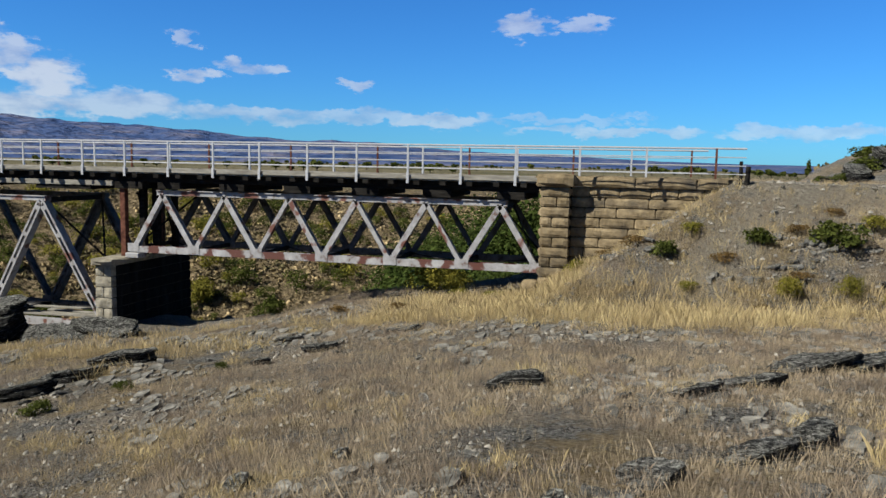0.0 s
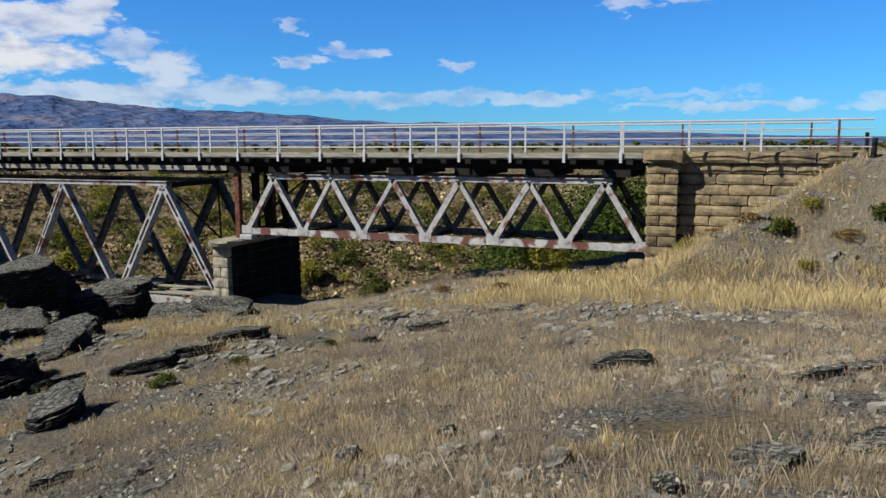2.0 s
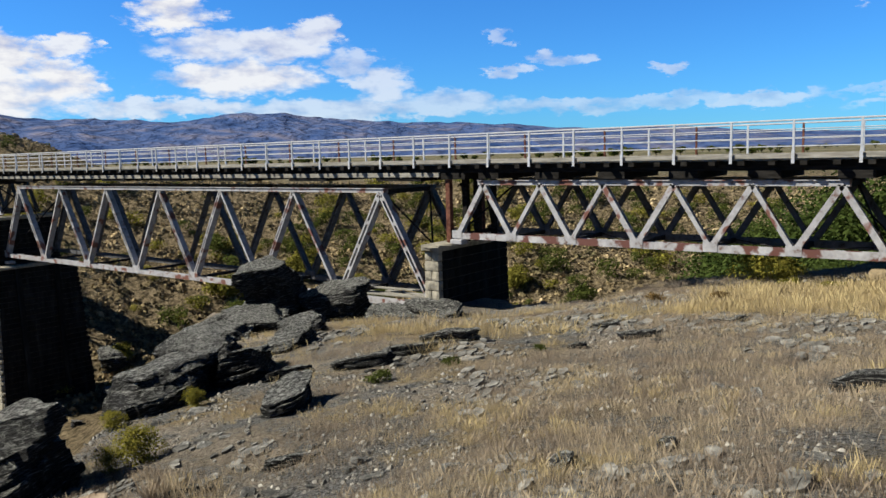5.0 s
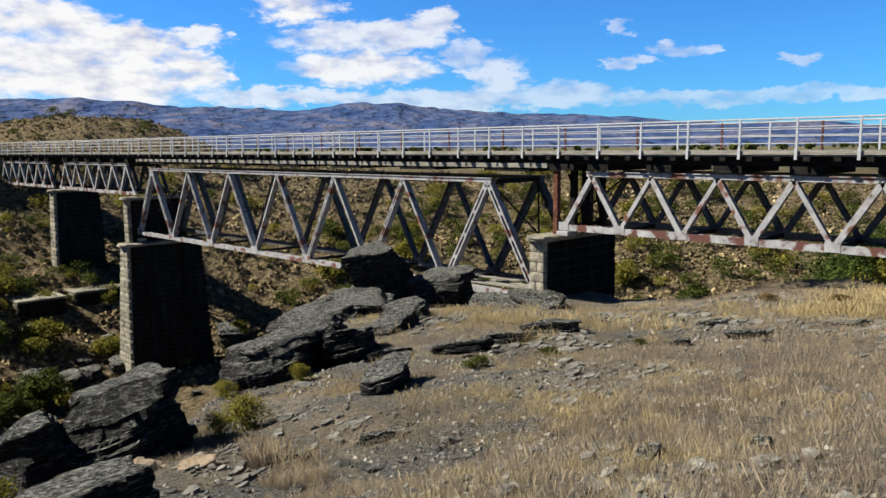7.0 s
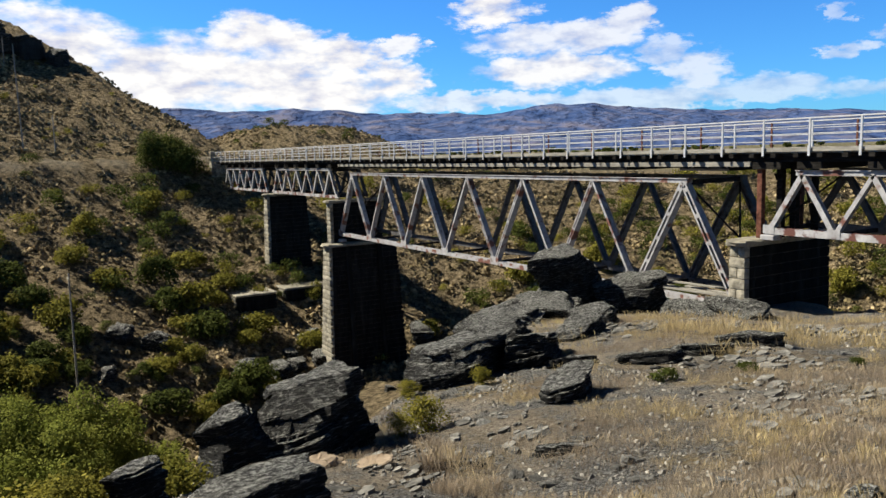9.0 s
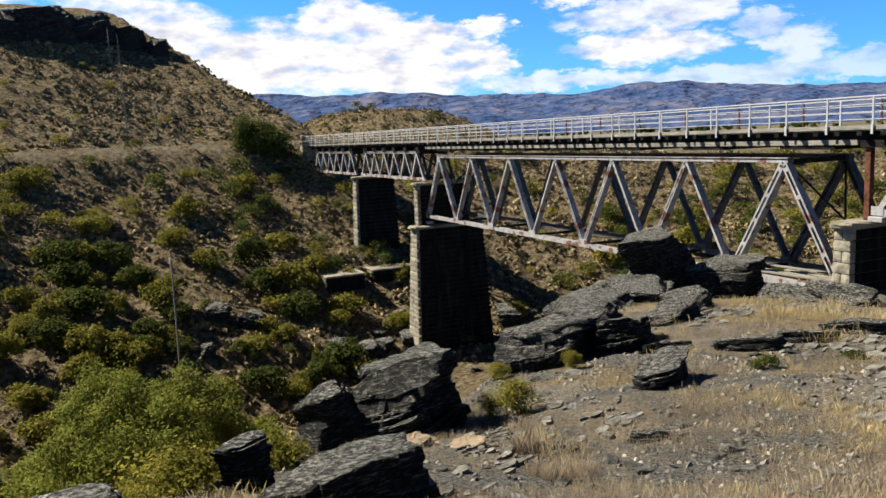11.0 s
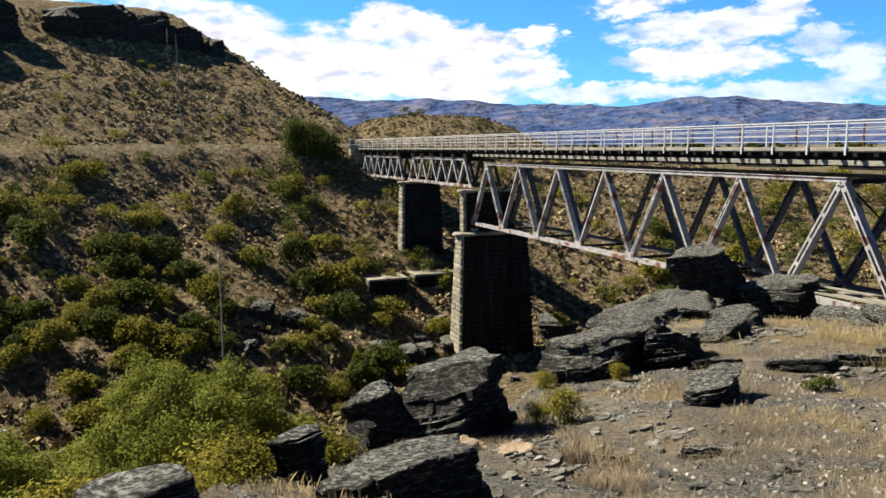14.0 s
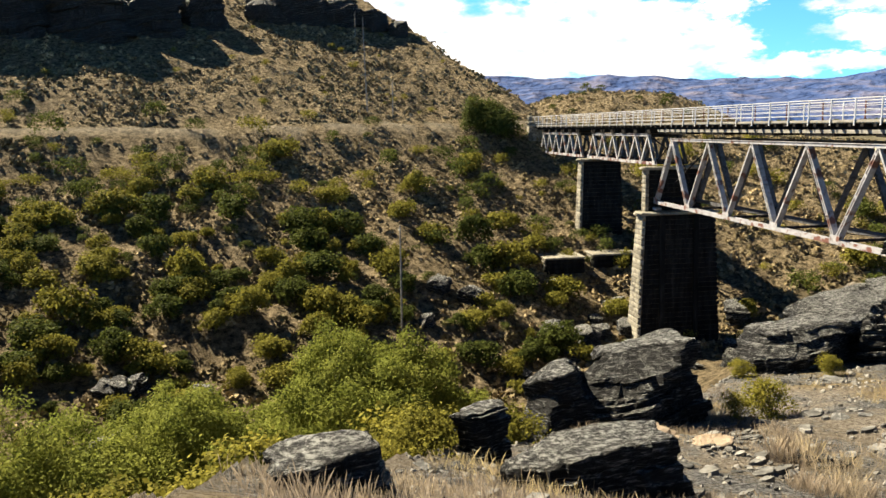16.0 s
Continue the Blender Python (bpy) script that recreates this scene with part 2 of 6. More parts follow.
def schist_material():
    """Dark layered schist; fine bedding streaks, grey lichen and sunlit paleness coloured onto what faces the sky."""
    m = bpy.data.materials.new("lichened_toplit_schist")
    m.use_nodes = True
    n, l = m.node_tree.nodes, m.node_tree.links
    bsdf = n["Principled BSDF"]
    tc = n.new("ShaderNodeTexCoord")
    mp = n.new("ShaderNodeMapping")
    mp.inputs["Scale"].default_value = (1.6, 1.6, 15.0)
    mp.inputs["Rotation"].default_value = (radians(14), radians(-8), 0)
    l.new(tc.outputs["Object"], mp.inputs[0])

    def noise_tex(src, scale, detail, rough=0.65):
        t = n.new("ShaderNodeTexNoise")
        t.inputs["Scale"].default_value, t.inputs["Detail"].default_value, t.inputs["Roughness"].default_value = scale, detail, rough
        l.new(src, t.inputs["Vector"])
        return t.outputs[0]

    beds = noise_tex(mp.outputs[0], 2.4, 10, 0.75)
    ramp = n.new("ShaderNodeValToRGB")
    while len(ramp.color_ramp.elements) < 4:
        ramp.color_ramp.elements.new(0.5)
    for e, (p, c) in zip(ramp.color_ramp.elements, ((0.40, (0.006, 0.006, 0.006)), (0.515, (0.020, 0.0195, 0.019)), (0.57, (0.080, 0.079, 0.077)), (0.63, (0.36, 0.355, 0.345)))):
        e.position, e.color = p, (*c, 1)
    l.new(beds, ramp.inputs[0])
    spots = noise_tex(tc.outputs["Object"], 7.0, 14, 0.85)
    # upward faces go pale: sunlit tops put into the colour along with lichen
    geo = n.new("ShaderNodeNewGeometry")
    sep = n.new("ShaderNodeSeparateXYZ")
    l.new(geo.outputs["Normal"], sep.inputs[0])
    add = n.new("ShaderNodeMath")
    add.operation = "MULTIPLY_ADD"
    l.new(sep.outputs[2], add.inputs[0])
    add.inputs[1].default_value = 0.30
    l.new(spots, add.inputs[2])
    mr = n.new("ShaderNodeMapRange")
    mr.inputs[1].default_value, mr.inputs[2].default_value = 0.735, 0.80
    l.new(add.outputs[0], mr.inputs[0])
    crust = n.new("ShaderNodeValToRGB")
    crust.color_ramp.elements[0].position, crust.color_ramp.elements[0].color = 0.46, (0.03, 0.03, 0.028, 1)
    crust.color_ramp.elements[1].position, crust.color_ramp.elements[1].color = 0.57, (0.44, 0.44, 0.41, 1)
    l.new(noise_tex(mp.outputs[0], 6.0, 12, 0.8), crust.inputs[0])
    mx = n.new("ShaderNodeMix")
    mx.data_type = "RGBA"
    l.new(mr.outputs[0], mx.inputs[0])
    l.new(ramp.outputs[0], mx.inputs[6])
    l.new(crust.outputs[0], mx.inputs[7])
    l.new(mx.outputs[2], bsdf.inputs["Base Color"])
    bsdf.inputs["Roughness"].default_value = 0.7
    bsdf.inputs["Specular IOR Level"].default_value = 0.15
    grain = n.new("ShaderNodeBump")
    grain.inputs["Strength"].default_value, grain.inputs["Distance"].default_value = 1.0, 0.07
    l.new(spots, grain.inputs["Height"])
    bp = n.new("ShaderNodeBump")
    bp.inputs["Strength"].default_value, bp.inputs["Distance"].default_value = 1.0, 0.30
    l.new(beds, bp.inputs["Height"])
    l.new(grain.outputs[0], bp.inputs["Normal"])
    l.new(bp.outputs[0], bsdf.inputs["Normal"])
    return m


SCHIST = schist_material()
LEAF_DARK = material("dark_shrub_leaf", [(0.3, (0.0347, 0.0462, 0.0108)), (0.7, (0.1001, 0.1155, 0.0277))], 1.2, 4, 0.75, 0, random=0.45, island=True, thin=0.35)
LEAF_OLIVE = material("olive_shrub_leaf", [(0.3, (0.1001, 0.0963, 0.0169)), (0.7, (0.231, 0.2079, 0.0423))], 1.2, 4, 0.75, 0, random=0.4, island=True, thin=0.35)
LEAF_WILLOW = material("willow_leaf", [(0.3, (0.10, 0.125, 0.022)), (0.7, (0.235, 0.245, 0.055))], 0.8, 4, 0.8, 0, random=0.3, island=True, thin=0.35)
LEAF_GREEN = material("fresh_green_leaf", [(0.3, (0.02025, 0.03578, 0.0081)), (0.7, (0.0693, 0.0924, 0.0231))], 0.8, 4, 0.75, 0, random=0.3, island=True, thin=0.35)
LEAF_YELLOW = material("yellowing_briar_leaf", [(0.3, (0.12, 0.115, 0.020)), (0.7, (0.27, 0.235, 0.045))], 1.5, 4, 0.7, 0, random=0.4, island=True, thin=0.35)
LEAF_BROWN = material("dry_brown_bush_leaf", [(0.3, (0.077, 0.0501, 0.0193)), (0.7, (0.2002, 0.1309, 0.0539))], 1.5, 4, 0.8, 0, random=0.4, island=True, thin=0.35)
# near-black stands in for shade on the piers' broad sides; streaks are stains
PIER_SHADE = material("shade_dark_stained_stone", [(0.3, (0.005, 0.005, 0.005)), (0.55, (0.014, 0.014, 0.0135)), (0.8, (0.036, 0.035, 0.033))], 1.6, 7, 0.95, 0.5, 16,
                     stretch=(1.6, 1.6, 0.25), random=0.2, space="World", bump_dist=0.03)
BARK = material("grey_bark", [(0.3, (0.0385, 0.0308, 0.0231)), (0.7, (0.1078, 0.0924, 0.0693))], 6, 6, 0.9, 0.5, 20)
GRASS_GOLD = material("dry_golden_grass", [(0.34, (0.253, 0.2012, 0.1265)), (0.48, (0.3795, 0.299, 0.161)), (0.66, (0.506, 0.414, 0.23))], 1.3, 4, 0.8, 0, random=0.28, island=True, thin=0.45, space="World", soft=0.45)
GRASS_BROWN = material("dry_brown_grass", [(0.34, (0.1615, 0.1283, 0.09975)), (0.47, (0.285, 0.228, 0.1662)), (0.58, (0.361, 0.2945, 0.2042)), (0.68, (0.418, 0.3325, 0.1805))], 0.9, 4, 0.85, 0, random=0.3, island=True, thin=0.45, space="World", soft=0.45)

# ---- helpers for meshes ----


def part(name, bm, mat, parent=None, label=""):
    """Links a bmesh as one mesh object under a thing or part."""
    me = bpy.data.meshes.new(name)
    bm.to_mesh(me)
    bm.free()
    me.materials.append(mat)
    ob = new(name, me)
    if parent:
        ob.parent = parent
    if label:
        ob["label"] = label
    return ob


def empty(name, label, category, group="", kind="", at=(0, 0, 0)):
    ob = new(name)
    ob.location = at
    return tagged(ob, label, category, group, kind)


def raw_mesh(name, verts, faces, mat, smooth=False):
    me = bpy.data.meshes.new(name)
    me.from_pydata([tuple(v) for v in verts], [], [tuple(f) for f in faces])
    me.materials.append(mat)
    if smooth:
        me.polygons.foreach_set("use_smooth", [True] * len(me.polygons))
    me.update()
    return me


def box(bm, x0, x1, y0, y1, z0, z1, bevel=0.0):
    r = bmesh.ops.create_cube(bm, size=1, matrix=Matrix.Translation(((x0 + x1) / 2, (y0 + y1) / 2, (z0 + z1) / 2)) @ Matrix.Diagonal((x1 - x0, y1 - y0, z1 - z0, 1)))
    if bevel:
        vs = set(r["verts"])
        bmesh.ops.bevel(bm, geom=[e for e in bm.edges if e.verts[0] in vs], offset=bevel, segments=1, affect="EDGES")
    return bm


def beam(bm, a, b, w, h, side=(0, 1, 0)):
    """A box from a to b, w wide along side and h deep across it."""
    a, b = Vector(a), Vector(b)
    d = (b - a).normalized()
    s = Vector(side)
    s = (s - d * s.dot(d)).normalized()
    u = d.cross(s)
    m = Matrix((d, s, u)).transposed().to_4x4()
    m.translation = (a + b) / 2
    bmesh.ops.create_cube(bm, size=1, matrix=m @ Matrix.Diagonal(((b - a).length, w, h, 1)))
    return bm


def channel(bm, a, b, w, h, side=(0, 1, 0), t=0.02):
    """A built-up member: two flanges and a thin web between them, open on its sides."""
    a, b = Vector(a), Vector(b)
    d = (b - a).normalized()
    s = Vector(side)
    s = (s - d * s.dot(d)).normalized()
    u = d.cross(s)
    for k in (-0.5, 0.5):
        o = s * (w * k)
        beam(bm, a + o, b + o, t, h, side)
    beam(bm, a, b, w, t * 1.2, side)
    return bm


def laced(bm, a, b, w, h, side=(0, 1, 0), t=0.02):
    """A compression member: a pair of angles on each face with a gap between them, tied by batten plates, and a recessed web."""
    a, b = Vector(a), Vector(b)
    d = (b - a).normalized()
    s = Vector(side)
    s = (s - d * s.dot(d)).normalized()
    u = d.cross(s)
    e = h * 0.30
    for k in (-0.5, 0.5):
        for q in (-1, 1):
            o = s * (w * k) + u * (q * (h / 2 - e / 2))
            beam(bm, a + o, b + o, t, e, side)
        for f in (0.06, 0.28, 0.5, 0.72, 0.94):
            c = a.lerp(b, f) + s * (w * k)
            beam(bm, c - d * h * 0.35, c + d * h * 0.35, t * 0.8, h * 0.7, side)
    for q in (-1, 1):
        o = u * (q * (h / 2 - t / 2))
        beam(bm, a + o, b + o, w * 0.96, t, side)
    beam(bm, a, b, t, h * 0.9, side)
    return bm


def rod(bm, a, b, r, seg=6, r2=None):
    a, b = Vector(a), Vector(b)
    m = (b - a).to_track_quat("Z", "Y").to_matrix().to_4x4()
    m.translation = (a + b) / 2
    bmesh.ops.create_cone(bm, cap_ends=True, segments=seg, radius1=r, radius2=r if r2 is None else r2, depth=(b - a).length, matrix=m)
    return bm


def nb():
    return bmesh.new()


# ---- terrain ----
RNG = np.random.RandomState(7)
TABLE = RNG.rand(512, 512)


def vnoise(x, y):
    """Smooth value noise, 0 to 1."""
    xi, yi = np.floor(x).astype(int), np.floor(y).astype(int)
    fx, fy = x - xi, y - yi
    fx, fy = fx * fx * (3 - 2 * fx), fy * fy * (3 - 2 * fy)
    g = lambda i, j: TABLE[i % 512, j % 512]
    a = g(xi, yi) * (1 - fx) + g(xi + 1, yi) * fx
    b = g(xi, yi + 1) * (1 - fx) + g(xi + 1, yi + 1) * fx
    return a * (1 - fy) + b * fy


def fbm(x, y, octaves=4):
    s, k, total = 0.0, 1.0, 0.0
    for i in range(octaves):
        s = s + k * vnoise(x * 2**i + 17.3 * i, y * 2**i + 5.1 * i)
        total += k
        k *= 0.5
    return s / total - 0.5


def smooth(a, b, t):
    t = np.clip((t - a) / (b - a), 0, 1)
    return t * t * (3 - 2 * t)


def to_line(x, y, line):
    """Distance to a polyline and the share of its length at the nearest point."""
    best, at = np.full(np.shape(x), 1e9), np.zeros(np.shape(x))
    for i, ((ax, ay), (bx, by)) in enumerate(zip(line, line[1:])):
        ux, uy = bx - ax, by - ay
        t = np.clip(((x - ax) * ux + (y - ay) * uy) / (ux * ux + uy * uy), 0, 1)
        d = np.hypot(x - ax - t * ux, y - ay - t * uy)
        at = np.where(d < best, (i + t) / (len(line) - 1), at)
        best = np.minimum(best, d)
    return best, at


def within(x, y, ring):
    r = np.zeros(np.shape(x), bool)
    for (ax, ay), (bx, by) in zip(ring, ring[1:] + ring[:1]):
        cut = ((ay > y) != (by > y)) & (x < (bx - ax) * (y - ay) / (by - ay + 1e-12) + ax)
        r ^= cut
    return r


# river in the gorge, edge of the near terrace, rim of the far bank with the old line's bench on it
RIVER = [(120, 95), (45, 62), (12, 34), (-4, 27), (-28, 22), (-50, 12), (-56, 0), (-47, -13), (-35, -26), (-18, -46), (4, -80), (20, -140)]
EDGE = [(120, 60), (40, 44), (14, 24), (6, 11), (-2, 5.0), (-12, 2.9), (-18, 2.2), (-30, 3), (-35, 0), (-29, -3.5), (-19, -10.5), (-13.5, -18.5), (-9.2, -23.2), (-6.9, -25.5), (-4.6, -27.3), (-3.3, -28.2), (-2.2, -28.65), (-0.6, -28.9), (1.0, -29.9), (2.2, -31.8), (4, -36), (8, -70), (40, -140)]
BENCH = [(-74, -110), (-85, -66), (-95, -32), (-101.5, -8), (-103, 4)]
RIM = [(-74, -110), (-85, -66), (-95, -32), (-101.5, -8), (-103, 4), (-99, 26), (-80, 58), (-45, 84), (0, 92), (60, 100), (140, 110)]
TERRACE = EDGE + [(400, -140), (400, 60)]
NEAR_SIDE = RIVER + [(400, -140), (400, 95)]


def terrace_height(x, y):
    z = -0.9 + 2.9 * np.exp(-np.clip(y + 28, -12, 60) / 14.0)
    left = np.maximum(2.0 - x, 0)
    z = z - (0.205 - 0.075 * smooth(-24, -10, y)) * left
    z = z + 0.03 * np.clip(x, 0, 20)
    z = z - 0.45 * (1 - smooth(-4.0, -0.5, x)) * (1 - smooth(-22.5, -18.5, y))
    # hollow beside the short pier
    z = z - 0.62 * smooth(-8.0, -1.5, y) * smooth(-7.5, -12.0, x) * (1 - 0.65 * smooth(-14.5, -17.0, x))
    # earth bank behind the near abutment
    top = np.maximum(np.maximum(6.6 - x, 0), np.maximum(-0.4 - y, 0) * 1.0)
    top = np.maximum(top, (y - 4.2))
    bank = 3.3 - 0.62 * np.maximum(top, 0)
    mound = 6.2 - 0.018 * ((x - 25) ** 2 + (y - 26) ** 2)
    return np.maximum(np.maximum(z, bank), mound)


def ground_height(x, y, rough=True):
    x, y = np.asarray(x, float), np.asarray(y, float)
    d_river, _ = to_line(x, y, RIVER)
    d_edge, _ = to_line(x, y, EDGE)
    d_rim, s_rim = to_line(x, y, RIM)
    d_bench, _ = to_line(x, y, BENCH)
    terr = terrace_height(x, y)
    on_terrace, near = within(x, y, TERRACE), within(x, y, NEAR_SIDE)
    bottom = -16.5 + 0.02 * np.clip(y, -60, 60)
    # near bank: steep, rocky, from the edge down to the river
    s = d_edge / (d_edge + d_river + 1e-6)
    fall = np.interp(s, [0, 0.12, 0.35, 0.7, 1.0], [0, 0.16, 0.52, 0.9, 1.0])
    bank = terr + (bottom - terr) * fall
    # far bank up to the rim
    rim_z = np.interp(s_rim, [0, 0.3, 0.42, 0.5, 0.6, 1.0], [3.8, 3.8, 3.3, 1.2, -1.5, -2.5])
    s = d_river / (d_river + d_rim + 1e-6)
    rise = np.interp(s, [0, 0.12, 0.3, 0.5, 0.85, 0.97, 1.0], [0, 0.03, 0.2, 0.41, 0.78, 0.955, 1.0])
    outer = bottom + (rim_z - bottom) * rise
    beyond = ~near & (within(x, y, RIM + [(400, 6000), (-6000, 6000), (-6000, -6000), (-74, -6000)]))
    plain = rim_z + (np.minimum(-2.5 - rim_z, 0)) * smooth(5, 90, d_rim)
    cut = 3.8 + np.maximum(d_rim - 2.0, 0) * 0.46
    q_k = np.hypot((x + 177) / 28.0, (y - 39) / 26.0)
    knoll = -3 + 13.4 / (1 + q_k ** 4.2) + 1.4 * fbm(x * 0.05, y * 0.05, 3)
    knoll = np.maximum(knoll, -3)
    along, north = -0.96 * (x + 104) - 0.29 * (y + 6), -0.29 * (x + 104) + 0.96 * (y + 6)
    flank = 12.0 + 0.33 * along - 0.80 * north
    hill = np.minimum(np.minimum(np.minimum(cut, flank), 31.0 - 2.0 * np.logaddexp(0, (31.0 - cut) / 2.0)), np.where(x < -80, 99.0, -9.0))
    upland = np.maximum(np.maximum(plain, hill), knoll)
    z = np.where(on_terrace, terr, np.where(near, bank, np.where(beyond, upland, outer)))
    if rough:
        far = np.hypot(x - 3, y + 28)
        amp = np.where(on_terrace, 0.16, np.where(near, 1.3, 0.9))
        amp = amp * smooth(0, 3, np.where(on_terrace, 3.0, d_edge)) if np.ndim(x) == 0 else np.where(on_terrace, amp, amp * (0.2 + 0.8 * smooth(0, 4, d_edge)))
        amp = amp * np.where(d_bench < 3.0, 0.2, 1.0) * np.where(far > 400, 0.5, 1.0)
        flat = smooth(1.5, 4.0, np.hypot(np.maximum(np.maximum(6.6 - x, x - 60), 0), y - 1.2))
        amp = amp * (0.15 + 0.85 * flat)
        z = z + amp * 2.0 * fbm(x * 0.16, y * 0.16, 4) + 0.16 * np.minimum(amp, 0.6) * 2 * fbm(x * 1.7, y * 1.7, 3)
        # thin terraces of bedding on the far slope and near bank
        z = z + np.where(~on_terrace, 0.30, 0.10 * (far < 60)) * np.abs(fbm(x * 0.9 + 40, y * 0.5, 4)) * 2
    return z


def ground_at(x, y):
    return float(ground_height(np.array([x]), np.array([y]))[0])


def build_ground():
    heads = np.concatenate([np.arange(-35, 125, 0.23), np.arange(125, 325, 3.0)])
    radii = [0.0]
    r = 0.6
    while r < 4700:
        radii.append(r)
        r *= 1.022
    radii = np.array(radii[1:])
    a, rr = np.meshgrid(np.radians(heads), radii, indexing="ij")
    x, y = 3.0 - np.sin(a) * rr, -28.0 + np.cos(a) * rr
    z = ground_height(x, y)
    n, k = x.shape
    verts = np.stack([x, y, z], -1).reshape(-1, 3)
    i, j = np.meshgrid(np.arange(n), np.arange(k - 1), indexing="ij")
    i2 = (i + 1) % n
    faces = np.stack([i * k + j, i2 * k + j, i2 * k + j + 1, i * k + j + 1], -1).reshape(-1, 4)
    me = bpy.data.meshes.new("ground")
    centre = np.array([[3.0, -28.0, ground_at(3.0, -28.0)]])
    verts = np.concatenate([verts, centre])
    tris = [(len(verts) - 1, int(q * k), int(((q + 1) % n) * k)) for q in range(n)]
    me.from_pydata(verts.tolist(), [], [tuple(f[::-1]) for f in faces.tolist()] + tris)
    me.polygons.foreach_set("use_smooth", [True] * len(me.polygons))
    me.update()
    return me


def ground_material():
    m = bpy.data.materials.new("dry_hillside")
    m.use_nodes = True
    n, l = m.node_tree.nodes, m.node_tree.links
    bsdf = n["Principled BSDF"]
    geo = n.new("ShaderNodeNewGeometry")

    def noise_at(scale, detail=6, rough=0.6):
        t = n.new("ShaderNodeTexNoise")
        t.inputs["Scale"].default_value, t.inputs["Detail"].default_value, t.inputs["Roughness"].default_value = scale, detail, rough
        l.new(geo.outputs["Position"], t.inputs["Vector"])
        return t.outputs[0]

    def ramp(src, stops):
        r = n.new("ShaderNodeValToRGB")
        while len(r.color_ramp.elements) < len(stops):
            r.color_ramp.elements.new(0.5)
        for e, (p, c) in zip(r.color_ramp.elements, stops):
            e.position, e.color = p, (*c, 1)
        l.new(src, r.inputs[0])
        return r.outputs[0]

    def mix(fac, a, b):
        x = n.new("ShaderNodeMix")
        x.data_type = "RGBA"
        l.new(fac, x.inputs[0])
        l.new(a, x.inputs[6])
        l.new(b, x.inputs[7])
        return x.outputs[2]

    def span(src, lo, hi):
        r = n.new("ShaderNodeMapRange")
        r.inputs[1].default_value, r.inputs[2].default_value = lo, hi
        l.new(src, r.inputs[0])
        return r.outputs[0]

    earth = ramp(noise_at(16.0, 12, 0.82), [(0.41, (0.06962, 0.05727, 0.04563)), (0.5, (0.2961, 0.2563, 0.2089)), (0.59, (0.4621, 0.4111, 0.3386))])
    straw = ramp(noise_at(11.0, 12, 0.8), [(0.4, (0.05223, 0.04019, 0.02863)), (0.5, (0.192, 0.1559, 0.1102)), (0.6, (0.3253, 0.2747, 0.2025))])
    scrub = ramp(noise_at(1.6, 12, 0.8), [(0.38, (0.02844, 0.02625, 0.01676)), (0.48, (0.1338, 0.1045, 0.06576)), (0.62, (0.3328, 0.2633, 0.1684))])
    near_mix = mix(span(noise_at(0.35, 5), 0.42, 0.58), earth, straw)
    att0 = n.new("ShaderNodeAttribute")
    att0.attribute_name = "golden"
    hay = ramp(noise_at(14.0, 12, 0.8), [(0.4, (0.0804, 0.05736, 0.03144)), (0.5, (0.2688, 0.2026, 0.1046)), (0.6, (0.3929, 0.3151, 0.174))])
    near_mix = mix(att0.outputs["Fac"], near_mix, hay)
    stones = ramp(noise_at(18.0, 12, 0.82), [(0.42, (0.02703, 0.02703, 0.02648)), (0.5, (0.169, 0.1661, 0.1606)), (0.58, (0.3681, 0.3626, 0.3458))])
    near_mix = mix(span(noise_at(0.7, 8, 0.75), 0.47, 0.57), near_mix, stones)
    att = n.new("ShaderNodeAttribute")
    att.attribute_name = "slope_scrub"
    colour = mix(att.outputs["Fac"], near_mix, scrub)
    att2 = n.new("ShaderNodeAttribute")
    att2.attribute_name = "track"
    gravel = ramp(noise_at(9.0, 8, 0.7), [(0.3, (0.1663, 0.1489, 0.12)), (0.7, (0.3335, 0.3046, 0.2526))])
    colour = mix(att2.outputs["Fac"], colour, gravel)
    att3 = n.new("ShaderNodeAttribute")
    att3.attribute_name = "plain"
    fields = ramp(noise_at(0.006, 5, 0.6), [(0.35, (0.05822, 0.06407, 0.03302)), (0.5, (0.1289, 0.1153, 0.07457)), (0.65, (0.1641, 0.1408, 0.09425))])
    colour = mix(att3.outputs["Fac"], colour, fields)
    l.new(colour, bsdf.inputs["Base Color"])
    bsdf.inputs["Roughness"].default_value = 0.95
    bsdf.inputs["Specular IOR Level"].default_value = 0.02
    h = n.new("ShaderNodeMath")
    h.operation = "ADD"
    l.new(noise_at(9.0, 14, 0.88), h.inputs[0])
    l.new(noise_at(0.8, 4), h.inputs[1])
    coarse = n.new("ShaderNodeMath")
    coarse.operation = "MULTIPLY"
    l.new(noise_at(1.1, 10, 0.7), coarse.inputs[0])
    l.new(att.outputs["Fac"], coarse.inputs[1])
    relief = n.new("ShaderNodeMath")
    relief.operation = "MULTIPLY_ADD"
    l.new(coarse.outputs[0], relief.inputs[0])
    relief.inputs[1].default_value = 5.0
    l.new(h.outputs[0], relief.inputs[2])
    bp = n.new("ShaderNodeBump")
    bp.inputs["Strength"].default_value, bp.inputs["Distance"].default_value = 1.0, 0.26
    l.new(relief.outputs[0], bp.inputs["Height"])
    l.new(bp.outputs[0], bsdf.inputs["Normal"])
    return m


